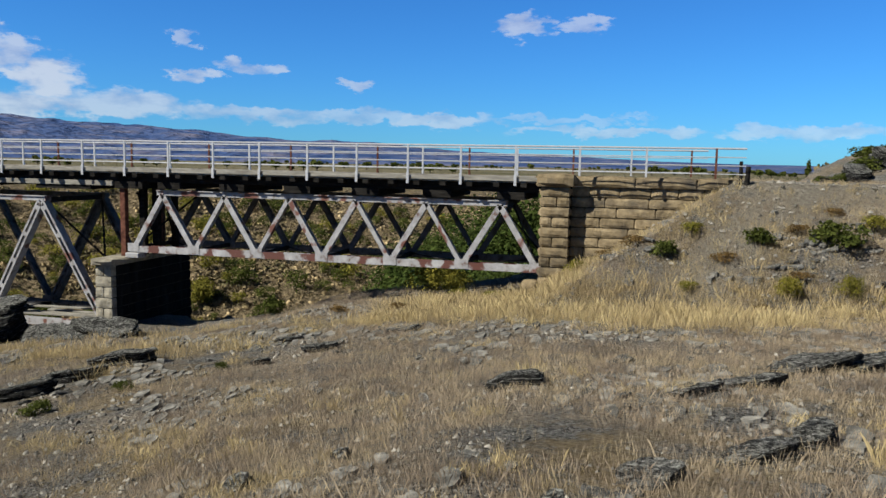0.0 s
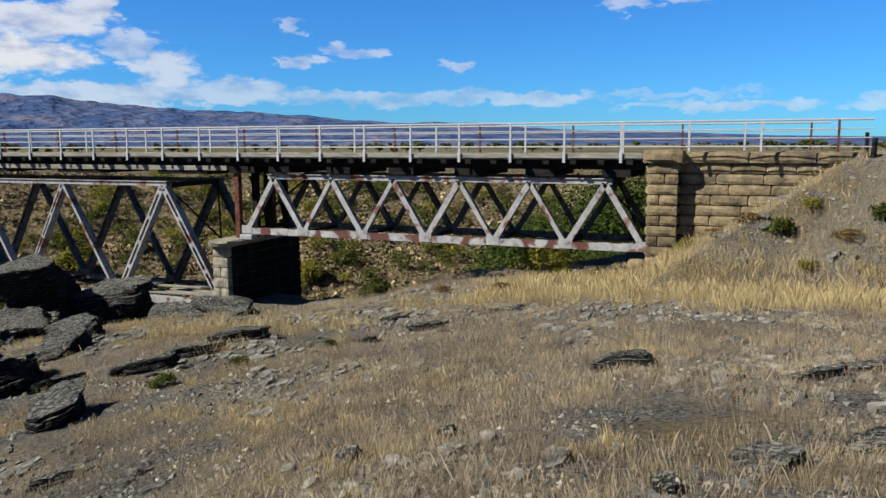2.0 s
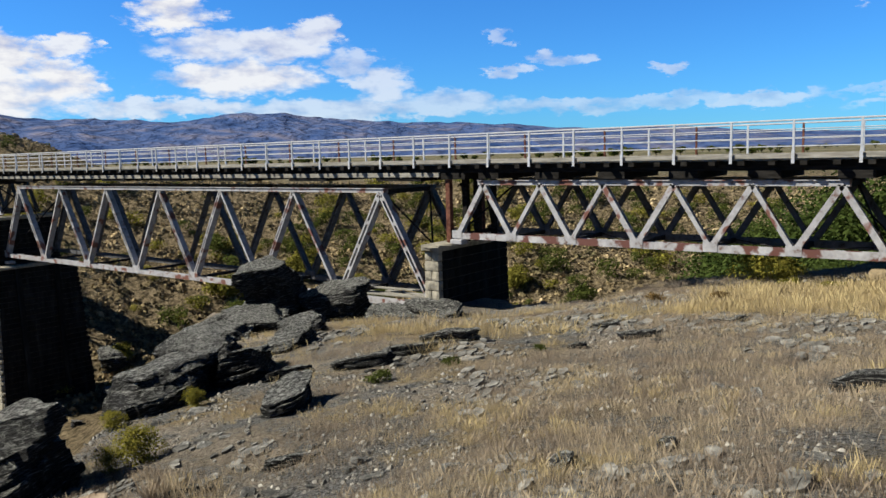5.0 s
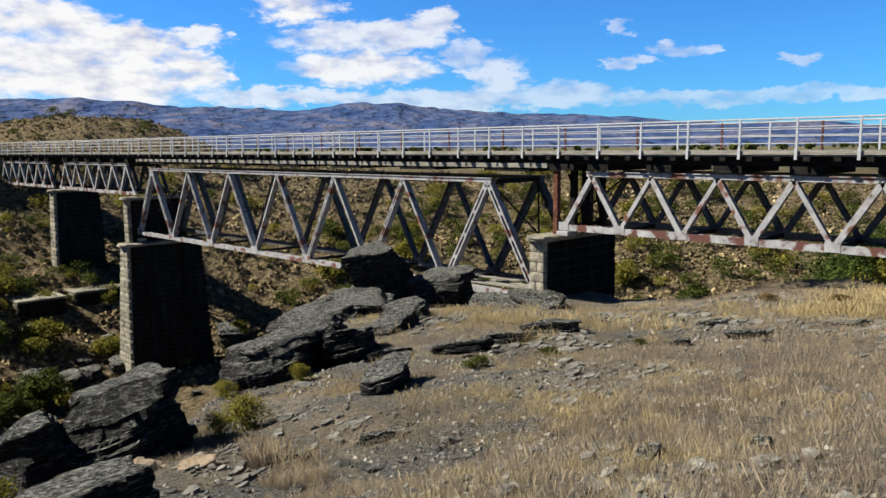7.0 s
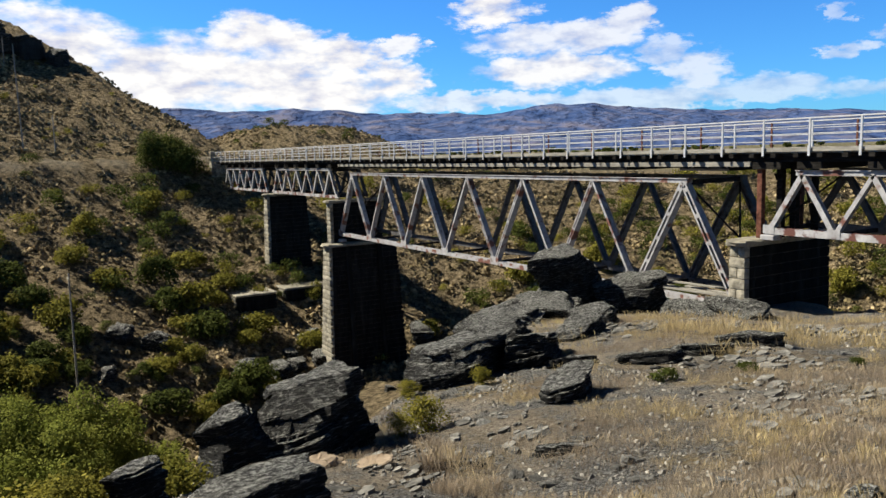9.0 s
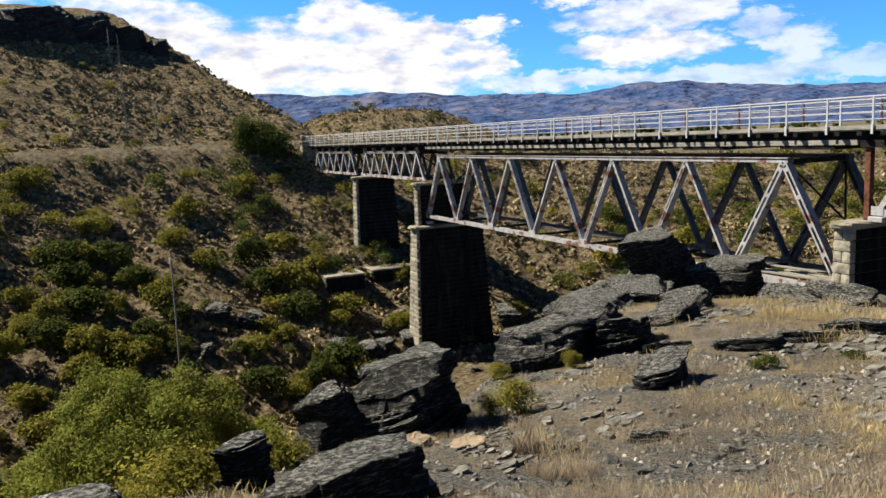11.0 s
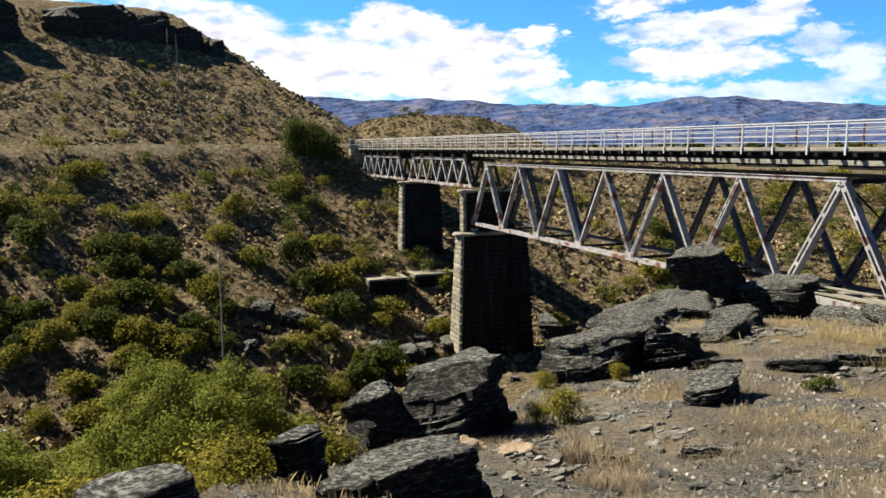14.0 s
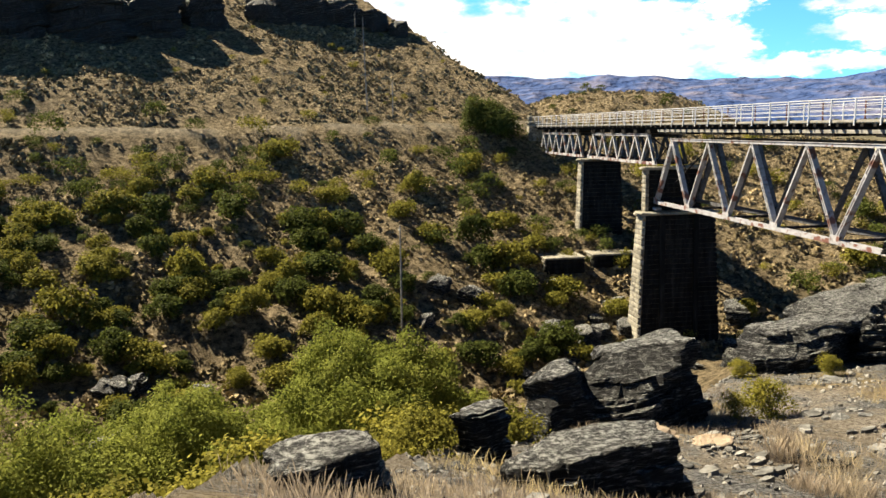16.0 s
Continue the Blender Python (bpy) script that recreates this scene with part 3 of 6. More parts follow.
ground_mesh = build_ground()
ground = tagged(new("ground", ground_mesh), "dry grassy hillside falling into a rocky river gorge", "ground", kind="structure")
ground_mesh.materials.append(ground_material())
co = np.empty(len(ground_mesh.vertices) * 3)
ground_mesh.vertices.foreach_get("co", co)
co = co.reshape(-1, 3)
gx, gy = co[:, 0], co[:, 1]
terr_mask = within(gx, gy, TERRACE)
edge_d, _ = to_line(gx, gy, EDGE)
bench_d, _ = to_line(gx, gy, BENCH)
rim_d, _ = to_line(gx, gy, RIM)
river_side = within(gx, gy, NEAR_SIDE)
beyond_rim = within(gx, gy, RIM + [(400, 6000), (-6000, 6000), (-6000, -6000), (-74, -6000)])
path_d, _ = to_line(gx, gy, [(9.5, 0.0), (8.1, -1.1), (7.1, -2.4), (6.0, -3.9), (5.0, -5.2)])
golden = smooth(-12, -7, gy) * (1 - smooth(-1.5, 0.5, gy)) * smooth(-7, -1, gx) * (1 - smooth(11, 17, gx))
bank_straw = 0.55 * terr_mask * smooth(0.3, 0.9, terrace_height(gx, gy)) * (gy < -0.3) * smooth(-0.1, 0.15, fbm(gx * 0.6 + 3, gy * 0.6, 4))
golden = smooth(0.25, 0.60, golden * (0.40 + 0.45 * smooth(-8, -5, gy)) + 2.0 * fbm(gx * 0.33 + 90, gy * 0.5 + 4, 4)) * terr_mask * (terrace_height(gx, gy) < 0.5) * (gy < -0.5)
for name, values in (
    ("golden", np.maximum(0.9 * golden, bank_straw)),
    ("slope_scrub", np.where(terr_mask, 0.0, smooth(-1, 5, edge_d)) ),
    ("track", np.maximum((1 - smooth(0.3, 1.3, path_d + 0.8 * fbm(gx * 1.2, gy * 1.2, 3))) * terr_mask, np.maximum(0.5 - 0.5 * smooth(0.5, 1.0, bench_d), (1 - smooth(1.2, 3.2, np.abs(gy - 1.2))) * (gx > 5) * (gx < 70)))),
    ("plain", np.where(beyond_rim | (~river_side & ~terr_mask), smooth(25, 110, rim_d), 0.0) * (co[:, 2] < 6) * (gy > 0)),
):
    at = ground_mesh.attributes.new(name, "FLOAT", "POINT")
    at.data.foreach_set("value", np.clip(values, 0, 1).astype(float))

# ---- far mountains, standing behind everything ----


def mountains():
    """A long rolling range, low at its right-hand end."""
    heads = np.radians(np.arange(-36, 140, 0.35))
    rows = 14
    verts, faces = [], []
    for i, a in enumerate(heads):
        deg = math.degrees(a)
        ridge = float(np.interp(deg, [-36, -16, -6, 6, 14, 30, 45, 60, 75, 100, 140], MOUNTAIN_ROW))
        for k in range(rows):
            s = k / (rows - 1)
            r = 3000 + 1300 * s
            nx = float(fbm(np.array([deg * 0.16 + 3]), np.array([s * 2.2 + 9]), 5)[0])
            n2 = float(fbm(np.array([deg * 0.6 + 3]), np.array([s * 4.0 + 2]), 4)[0])
            h = -6 + (ridge + 6) * (s ** 0.9) + (ridge * 0.32 * nx + ridge * 0.16 * n2) * math.sin(math.pi * min(s * 0.9 + 0.1, 1) * 0.55)
            verts.append((3 - math.sin(a) * r, -28 + math.cos(a) * r, h))
    for i in range(len(heads) - 1):
        for k in range(rows - 1):
            q = i * rows + k
            faces.append((q, q + rows, q + rows + 1, q + 1))
    return verts, faces


# distance haze is put into the base colour as blue
MOUNTAIN = material("haze_blue_tussock_mountain", [(0.35, (0.0231, 0.0477, 0.1309)), (0.5, (0.0501, 0.077, 0.1694)), (0.66, (0.1155, 0.1155, 0.1694))], 0.006, 8, 1.0, 1.0, 0.012,
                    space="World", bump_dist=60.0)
mv, mf = mountains()
tagged(new("backdrop", raw_mesh("backdrop", mv, mf, MOUNTAIN, True)), "long mountain range across the plain, coloured blue by haze", "mountains", kind="structure")

# ---- bridge ----
TOP_Z, FAR_Y, WIDE_Y = 2.27, 2.85, 3.8


def truss_span(x0, panels, pitch, z0, z1, heavy, far_y, label):
    """Two Warren trusses side by side with cross pieces and laterals between them."""
    span = empty("truss_span", label, "bridge span", "truss spans", at=(x0, 0, z0))
    inv = Matrix.Translation((-x0, 0, -z0))

    def put(name, bm, mat, label=""):
        bm.transform(inv)
        return part(name, bm, mat, span, label)

    x1 = x0 + panels * pitch
    w = 0.34 if heavy else 0.24
    # the far truss gets the paint darkened for deck shade
    for y, mat, chord in ((0.0, PAINT, PAINT if heavy else PAINT_RUSTY), (far_y, PAINT_FAR_SHADE, PAINT_FAR_SHADE)):
        bm = nb()
        box(bm, x0 + pitch / 2 - 0.25, x1 - pitch / 2 + 0.25, y - w / 2, y + w / 2, z1 - 0.02, z1 + 0.16)
        box(bm, x0 + pitch / 2 - 0.25, x1 - pitch / 2 + 0.25, y - w / 2 - 0.06, y + w / 2 + 0.06, z1 + 0.16, z1 + 0.19)
        put("top_chord", bm, mat)
        bm = nb()
        box(bm, x0 - 0.15, x1 + 0.15, y - w / 2 + 0.013, y + w / 2 - 0.013, z0 - 0.14, z0 - 0.115)
        put("chord_plate", bm, chord)
        for s in (-1, 1):
            bm = nb()
            box(bm, x0 - 0.15, x1 + 0.15, y + s * w / 2 - 0.012, y + s * w / 2 + 0.012, z0 - 0.14, z0 + 0.13)
            put("bottom_chord", bm, chord)
        for k in range(panels):
            xa, xm, xb = x0 + k * pitch, x0 + (k + 0.5) * pitch, x0 + (k + 1) * pitch
            for a, b in (((xa, y, z0), (xm, y, z1)), ((xm, y, z1), (xb, y, z0))):
                bm = nb()
                rising = b[2] > a[2]
                stout = rising == (k >= panels / 2) or k in (0, panels - 1)
                if heavy and stout:
                    laced(bm, a, b, 0.36, 0.30 if k in (0, panels - 1) else 0.22, t=0.022)
                elif heavy:
                    channel(bm, a, b, 0.36, 0.13, t=0.022)
                else:
                    channel(bm, a, b, 0.22, 0.21 if stout else 0.16, t=0.02)
                put("diagonal", bm, mat)
        for k in range(panels + 1):
            x = x0 + k * pitch
            g = 0.42 if heavy else 0.26
            bm = nb()
            box(bm, x - g, x + g, y - w / 2 - 0.03, y - w / 2 - 0.014, z0 - 0.12, z0 + g * 0.9)
            put("gusset_plate", bm, mat)
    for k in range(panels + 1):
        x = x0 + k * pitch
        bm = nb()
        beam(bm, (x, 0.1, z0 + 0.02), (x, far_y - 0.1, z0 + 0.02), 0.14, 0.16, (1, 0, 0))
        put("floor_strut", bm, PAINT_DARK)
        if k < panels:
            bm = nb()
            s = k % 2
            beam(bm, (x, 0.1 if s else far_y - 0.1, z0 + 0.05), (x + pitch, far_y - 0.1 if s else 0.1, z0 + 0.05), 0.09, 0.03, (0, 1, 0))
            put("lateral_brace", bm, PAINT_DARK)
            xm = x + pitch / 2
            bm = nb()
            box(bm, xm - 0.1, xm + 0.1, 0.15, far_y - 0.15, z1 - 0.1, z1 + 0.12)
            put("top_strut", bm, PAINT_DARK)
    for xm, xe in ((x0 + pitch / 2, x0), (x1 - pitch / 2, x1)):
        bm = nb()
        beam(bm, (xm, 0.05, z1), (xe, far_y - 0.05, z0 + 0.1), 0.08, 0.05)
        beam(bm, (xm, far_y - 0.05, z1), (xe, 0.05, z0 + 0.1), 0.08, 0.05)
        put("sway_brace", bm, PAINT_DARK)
    return span


SPAN_1 = truss_span(-16.8, 6, 2.8, 0.0, TOP_Z, False, FAR_Y, "short steel truss span with flaking silver paint and rust")
SPAN_2 = truss_span(-60.6, 7, 6.05, -3.4, 1.88, True, WIDE_Y, "long deep steel truss span with flaking silver paint")
SPAN_3 = truss_span(-78.3, 6, 2.85, -0.12, 2.22, False, FAR_Y, "short steel truss span with dulled silver paint")
SPAN_4 = truss_span(-97.4, 6, 2.8, -0.12, 2.22, False, FAR_Y, "short steel truss span with dulled silver paint")

# deck: transoms on the chords, longitudinal timbers, planks and the pale edge board
deck = empty("bridge_deck", "long timber trail deck on dark beams", "bridge deck", at=(0, 0, 2.5))
dinv = Matrix.Translation((0, 0, -2.5))


def deck_part(name, bm, mat, label=""):
    bm.transform(dinv)
    return part(name, bm, mat, deck, label)


DX0, DX1 = -99.0, 0.0
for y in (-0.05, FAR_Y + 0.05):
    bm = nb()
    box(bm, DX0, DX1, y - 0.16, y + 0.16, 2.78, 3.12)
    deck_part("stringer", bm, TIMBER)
for y in (-0.52, FAR_Y + 0.52):
    bm = nb()
    box(bm, DX0, DX1, y - 0.03, y + 0.05, 3.19, 3.33)
    deck_part("edge_board", bm, TIMBER_PALE, "pale weathered edge board")
x = DX0 + 0.5
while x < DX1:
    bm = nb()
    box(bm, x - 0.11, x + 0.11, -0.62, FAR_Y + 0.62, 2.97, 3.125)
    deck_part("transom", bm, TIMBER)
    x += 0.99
bm = nb()
box(bm, DX0, DX1, -0.45, FAR_Y + 0.45, 3.13, 3.20)
deck_part("plank_surface", bm, TIMBER_PALE)
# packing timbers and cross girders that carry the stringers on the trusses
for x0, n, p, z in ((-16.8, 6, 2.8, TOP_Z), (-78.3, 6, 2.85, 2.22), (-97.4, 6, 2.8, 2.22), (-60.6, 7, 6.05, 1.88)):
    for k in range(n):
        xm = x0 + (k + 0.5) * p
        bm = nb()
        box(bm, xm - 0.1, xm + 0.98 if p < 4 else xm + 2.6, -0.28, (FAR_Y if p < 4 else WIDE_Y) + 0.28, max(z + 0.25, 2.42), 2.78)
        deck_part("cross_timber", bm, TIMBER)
# dark plate girders along the long span, under the stringers
for y in (0.0, WIDE_Y):
    bm = nb()
    box(bm, -60.0, -17.6, y - 0.34, y - 0.22, 2.60, 2.80)
    deck_part("packing_beam", bm, TIMBER_PALE)

# railings
def railing(y, face, label):
    rail = empty("railing", label, "railing", "bridge railings", at=(0, y, 3.2))
    rinv = Matrix.Translation((0, -y, -3.2))

    def put(name, bm, mat):
        bm.transform(rinv)
        return part(name, bm, mat, rail)

    x = 5.95 if y < 1 else 5.4
    k = 0
    while x > -100:
        bm = nb()
        old = y > 1 and k % 2 == 0 or (y < 1 and x > 5)
        box(bm, x - 0.035, x + 0.035, y - 0.03, y + 0.03, 3.24 if x < 0.2 else 3.42, 4.43)
        if x < 0.2:
            box(bm, x - 0.05, x + 0.05, y + face * 0.03, y + face * 0.06, 3.02, 3.42)
        put("post", bm, RUST if old else GALV)
        x -= 2.0 if x < 0.4 else 2.25
        k += 1
    for z, r in ((4.43, 0.032), (4.14, 0.017), (3.86, 0.017), (3.58, 0.017)):
        bm = nb()
        rod(bm, (-100, y, z), (6.9 if y < 1 else 6.0, y, z), r, 6)
        put("rail", bm, GALV)
    return rail


railing(-0.56, -1, "galvanised steel bridge railing with four rails")
railing(FAR_Y + 0.56, 1, "galvanised bridge railing with some rusty posts")

# ---- stonework ----


def stone_mesh(seed):
    """A rock-faced block, one unit in size, bulging on its sides."""
    rnd = random.Random(seed)
    bm = nb()
    bmesh.ops.create_cube(bm, size=1)
    bmesh.ops.subdivide_edges(bm, edges=bm.edges[:], cuts=2, use_grid_fill=True)
    for v in bm.verts:
        c = [abs(v.co[i]) > 0.49 for i in range(3)]
        if sum(c) == 1:
            k = c.index(True)
            v.co[k] += math.copysign(0.055 + 0.05 * rnd.random(), v.co[k])
        for i in range(3):
            if not c[i]:
                v.co[i] *= 1.25 + 0.1 * rnd.random()
            elif sum(c) >= 2:
                v.co[i] *= 0.985 - 0.02 * rnd.random()
    me = bpy.data.meshes.new("stone")
    bm.to_mesh(me)
    bm.free()
    return me


STONES = {}
for key, m in (("tan", STONE), ("grey", STONE_GREY), ("dark", PIER_SHADE)):
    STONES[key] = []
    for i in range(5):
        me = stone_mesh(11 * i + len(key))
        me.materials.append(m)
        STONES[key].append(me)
mason = random.Random(5)


def stone(parent, kind, x0, x1, y0, y1, z0, z1, gap=0.02):
    ob = new("stone", mason.choice(STONES[kind]))
    ob.parent = parent
    base = parent.location
    ob.location = ((x0 + x1) / 2 - base.x, (y0 + y1) / 2 - base.y, (z0 + z1) / 2 - base.z)
    ob.scale = (x1 - x0 - gap * 2, y1 - y0 - gap * 2, z1 - z0 - gap * 2)
    return ob


def course(parent, kind, a, b, z0, z1, axis, other0, other1, length, shift=0.0):
    """One course of blocks from a to b along an axis."""
    p = a
    first = True
    while p < b - 0.05:
        q = p + length * mason.uniform(0.7, 1.35) * (shift if first and shift else 1.0)
        first = False
        if b - q < length * 0.45:
            q = b
        q = min(q, b)
        if axis == "x":
            stone(parent, kind, p, q, other0, other1, z0, z1)
        else:
            stone(parent, kind, other0, other1, p, q, z0, z1)
        p = q


def pier(name, label, x0, x1, y0, y1, z0, z1, rise, batter, kind, cap=True, side_len=1.0, strips=()):
    """A tapered pier of coursed blocks round a core, with a projecting cap."""
    ob = empty(name, label, "bridge pier", "stone piers", at=((x0 + x1) / 2, (y0 + y1) / 2, z0))
    n = max(1, round((z1 - z0) / rise))
    h = (z1 - z0) / n
    bm = nb()
    e = batter * (z1 - z0)
    vs = [bm.verts.new(v) for v in ((x0 - e + .1, y0 - e + .1, z0), (x1 + e - .1, y0 - e + .1, z0), (x1 + e - .1, y1 + e - .1, z0), (x0 - e + .1, y1 + e - .1, z0),
                                    (x0 + .1, y0 + .1, z1), (x1 - .1, y0 + .1, z1), (x1 - .1, y1 - .1, z1), (x0 + .1, y1 - .1, z1))]
    for f in ((0, 3, 2, 1), (4, 5, 6, 7), (0, 1, 5, 4), (1, 2, 6, 5), (2, 3, 7, 6), (3, 0, 4, 7)):
        bm.faces.new([vs[i] for i in f])
    bm.transform(Matrix.Translation(-ob.location))
    part("core", bm, MORTAR, ob)
    for k in range(n):
        za, zb = z0 + k * h, z0 + (k + 1) * h
        e = batter * (z1 - (za + zb) / 2)
        xa, xb, ya, yb = x0 - e, x1 + e, y0 - e, y1 + e
        d = 0.35
        if k % 2:
            stone(ob, kind, xa, xb, ya, ya + d, za, zb)
        else:
            m = xa + (xb - xa) * mason.uniform(0.4, 0.6)
            stone(ob, kind, xa, m, ya, ya + d, za, zb)
            stone(ob, kind, m, xb, ya, ya + d, za, zb)
        # dark blocks: the shade of the +x side is put into their colour
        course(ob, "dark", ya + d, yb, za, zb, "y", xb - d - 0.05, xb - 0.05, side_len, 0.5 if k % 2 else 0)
    # flat pilaster strips up the broad side, in the same shade-dark colour
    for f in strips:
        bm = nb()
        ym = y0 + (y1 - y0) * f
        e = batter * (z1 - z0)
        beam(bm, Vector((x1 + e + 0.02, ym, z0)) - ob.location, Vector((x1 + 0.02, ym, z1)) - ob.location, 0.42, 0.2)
        part("pilaster", bm, PIER_SHADE, ob)
    if cap:
        c = 0.12
        stone(ob, kind, x0 - c, x1 + c, y0 - c, (y0 + y1) / 2, z1, z1 + 0.28, 0.004).name = "cap_stone"
        stone(ob, kind, x0 - c, x1 + c, (y0 + y1) / 2, y1 + c, z1, z1 + 0.28, 0.004).name = "cap_stone"
    return ob


pier("stone_pier", "short pale stone pier with a projecting cap", -17.85, -17.08, -1.22, 4.6, -4.6, -0.62, 0.42, 0.012, "grey", True, 1.1)
pier("stone_pier", "tall tapering stone pier rising from the gorge", -61.5, -60.1, -1.5, 5.2, -18.2, -4.5, 0.43, 0.045, "grey", True, 1.3, (0.27, 0.73))
pier("stone_pier", "slender upper stone column on the tall pier", -61.6, -60.75, -1.0, 4.2, -4.2, -0.65, 0.40, 0.0, "grey", True, 1.1)
pier("stone_pier", "stone pier on the far slope of the gorge", -79.6, -78.5, -0.85, 3.7, -10.4, -0.62, 0.42, 0.03, "grey", True, 1.2)

# near abutment: a pilaster and a long recessed wall under one coping
abut = empty("stone_abutment", "tan rock-faced stone abutment at the bridge end", "abutment", "stone abutments", at=(3.3, 1.2, -1.6))


def abut_core(x0, x1, y0, y1, z0, z1):
    bm = nb()
    box(bm, x0, x1, y0, y1, z0, z1)
    bm.transform(Matrix.Translation(-abut.location))
    part("core", bm, MORTAR, abut)


abut_core(0.2, 6.5, 0.15, 3.4, -1.6, 3.0)
abut_core(0.2, 1.05, -0.4, 0.15, -1.6, 3.0)
N_C = 12
for k in range(N_C):
    za, zb = -1.3 + k * 0.36, -1.3 + (k + 1) * 0.36
    if k % 2:
        stone(abut, "tan", 0.1, 1.15, -0.5, 0.0, za, zb)
    else:
        m = mason.uniform(0.5, 0.7)
        stone(abut, "tan", 0.1, m, -0.5, 0.0, za, zb)
        stone(abut, "tan", m, 1.15, -0.5, 0.0, za, zb)
    course(abut, "tan", 1.15, 6.62, za, zb, "x", 0.02, 0.4, 1.15, 0.6 if k % 2 else 0)
    course(abut, "tan", 0.02, 3.5, za, zb, "y", 0.08, 0.4, 1.0, 0.6 if k % 2 else 0)
stone(abut, "tan", -0.02, 1.28, -0.62, 0.5, 3.02, 3.46, 0.004).name = "coping_stone"
course(abut, "tan", 1.28, 6.75, 3.02, 3.42, "x", -0.1, 0.5, 1.7)
stone(abut, "tan", 6.62, 7.1, 0.02, 0.42, 2.7, 3.02)
stone(abut, "tan", -0.45, 0.08, -0.7, -0.2, -0.75, -0.35)

# far abutment
fab = empty("stone_abutment", "tall pale stone abutment below the far bank", "abutment", "stone abutments", at=(-99, 1.2, -4))
bm = nb()
box(bm, -103.5, -98.6, -1.0, 3.6, -4, 3.1)
bm.transform(Matrix.Translation(-fab.location))
part("core", bm, MORTAR, fab)
for k in range(17):
    za, zb = -3.6 + k * 0.42, -3.6 + (k + 1) * 0.42
    stone(fab, "grey", -99.7, -98.5, -1.4, -0.9, za, zb)
    course(fab, "grey", -0.9, 3.6, za, zb, "y", -98.85, -98.5, 1.2, 0.5 if k % 2 else 0)
stone(fab, "grey", -99.9, -98.3, -1.5, 0.2, 3.54, 3.85, 0.004)
stone(fab, "grey", -99.5, -98.8, -1.35, -0.75, 3.85, 4.55, 0.004)

# trestle bent and bearings on the short pier
bent = empty("trestle_bent", "rusty steel and dark timber trestle standing on the short pier", "trestle", at=(-17.2, 1.2, -0.34))
binv = Matrix.Translation(-bent.location)


def bent_part(name, bm, mat, label=""):
    bm.transform(binv)
    return part(name, bm, mat, bent, label)


for x, y, m, w in ((-17.25, -0.05, RUST, 0.24), (-16.9, 0.75, TIMBER, 0.26), (-16.5, 1.1, TIMBER, 0.26), (-16.9, 1.65, TIMBER, 0.26), (-17.2, 2.45, RUST, 0.24), (-16.35, 2.2, TIMBER, 0.22)):
    bm = nb()
    box(bm, x - w / 2, x + w / 2, y - w / 2, y + w / 2, -0.34, 2.5, 0.01)
    bent_part("column", bm, m)
bm = nb()
box(bm, -17.5, -16.2, -0.3, FAR_Y + 0.3, 2.5, 2.78)
bent_part("cap_beam", bm, TIMBER)
bm = nb()
beam(bm, (-17.0, 0.5, -0.2), (-16.9, 1.9, 2.3), 0.1, 0.06, (1, 0, 0))
bent_part("brace", bm, TIMBER)
bm = nb()
beam(bm, (-16.9, 1.9, -0.2), (-17.0, 0.5, 2.3), 0.1, 0.06, (1, 0, 0))
bent_part("brace", bm, TIMBER)
for x, z, y in ((-16.75, -0.24, -0.05), (-60.5, -3.95, 0.0), (-18.3, -3.7, 0.0)):
    bm = nb()
    box(bm, x - 0.32, x + 0.32, y - 0.28, y + 0.28, z - 0.14, z + 0.08, 0.03)
    tagged(part("bearing_shoe", bm, PAINT), "grey iron bearing shoe under the truss end", "bearing", "truss bearings")
# pale planks lying inside the long span near the short pier
for i, (x0, x1, y0, y1) in enumerate(((-24.2, -19.4, 0.35, 0.7), (-23.8, -18.9, 0.95, 0.6), (-22.5, -18.6, 1.5, 1.3), (-25.0, -20.2, 1.9, 2.0))):
    bm = nb()
    beam(bm, (x0, y0, -3.22), (x1, y1, -3.20 + 0.05 * (i % 2)), 0.24, 0.06)
    tagged(part("loose_plank", bm, TIMBER_PALE), "pale weathered plank lying across the truss floor", "plank", "loose planks")
# end post of the approach fence
fence = empty("fence_post", "dark leaning timber post with a short stub beside it", "post", at=(6.95, -0.35, 2.4))
bm = nb()
rod(bm, (0, 0, 0), (0.05, 0, 1.45), 0.09, 8, 0.08)
part("post", bm, TIMBER, fence)
bm = nb()
rod(bm, (-0.16, 0, 0.3), (-0.18, 0.02, 1.62), 0.06, 8)
part("stub", bm, TIMBER, fence)

# ---- rocks ----


def value_noise(p, seed):
    """Smooth lattice noise in three dimensions, -1 to 1."""
    lattice = np.random.RandomState(seed).rand(16, 16, 16) * 2 - 1
    p = p + 500.0
    i = np.floor(p).astype(int)
    f = p - i
    f = f * f * (3 - 2 * f)
    i &= 15
    j = (i + 1) & 15
    out = 0
    for a in (0, 1):
        for b in (0, 1):
            for c in (0, 1):
                w = (f[:, 0] if a else 1 - f[:, 0]) * (f[:, 1] if b else 1 - f[:, 1]) * (f[:, 2] if c else 1 - f[:, 2])
                out = out + w * lattice[(j if a else i)[:, 0], (j if b else i)[:, 1], (j if c else i)[:, 2]]
    return out


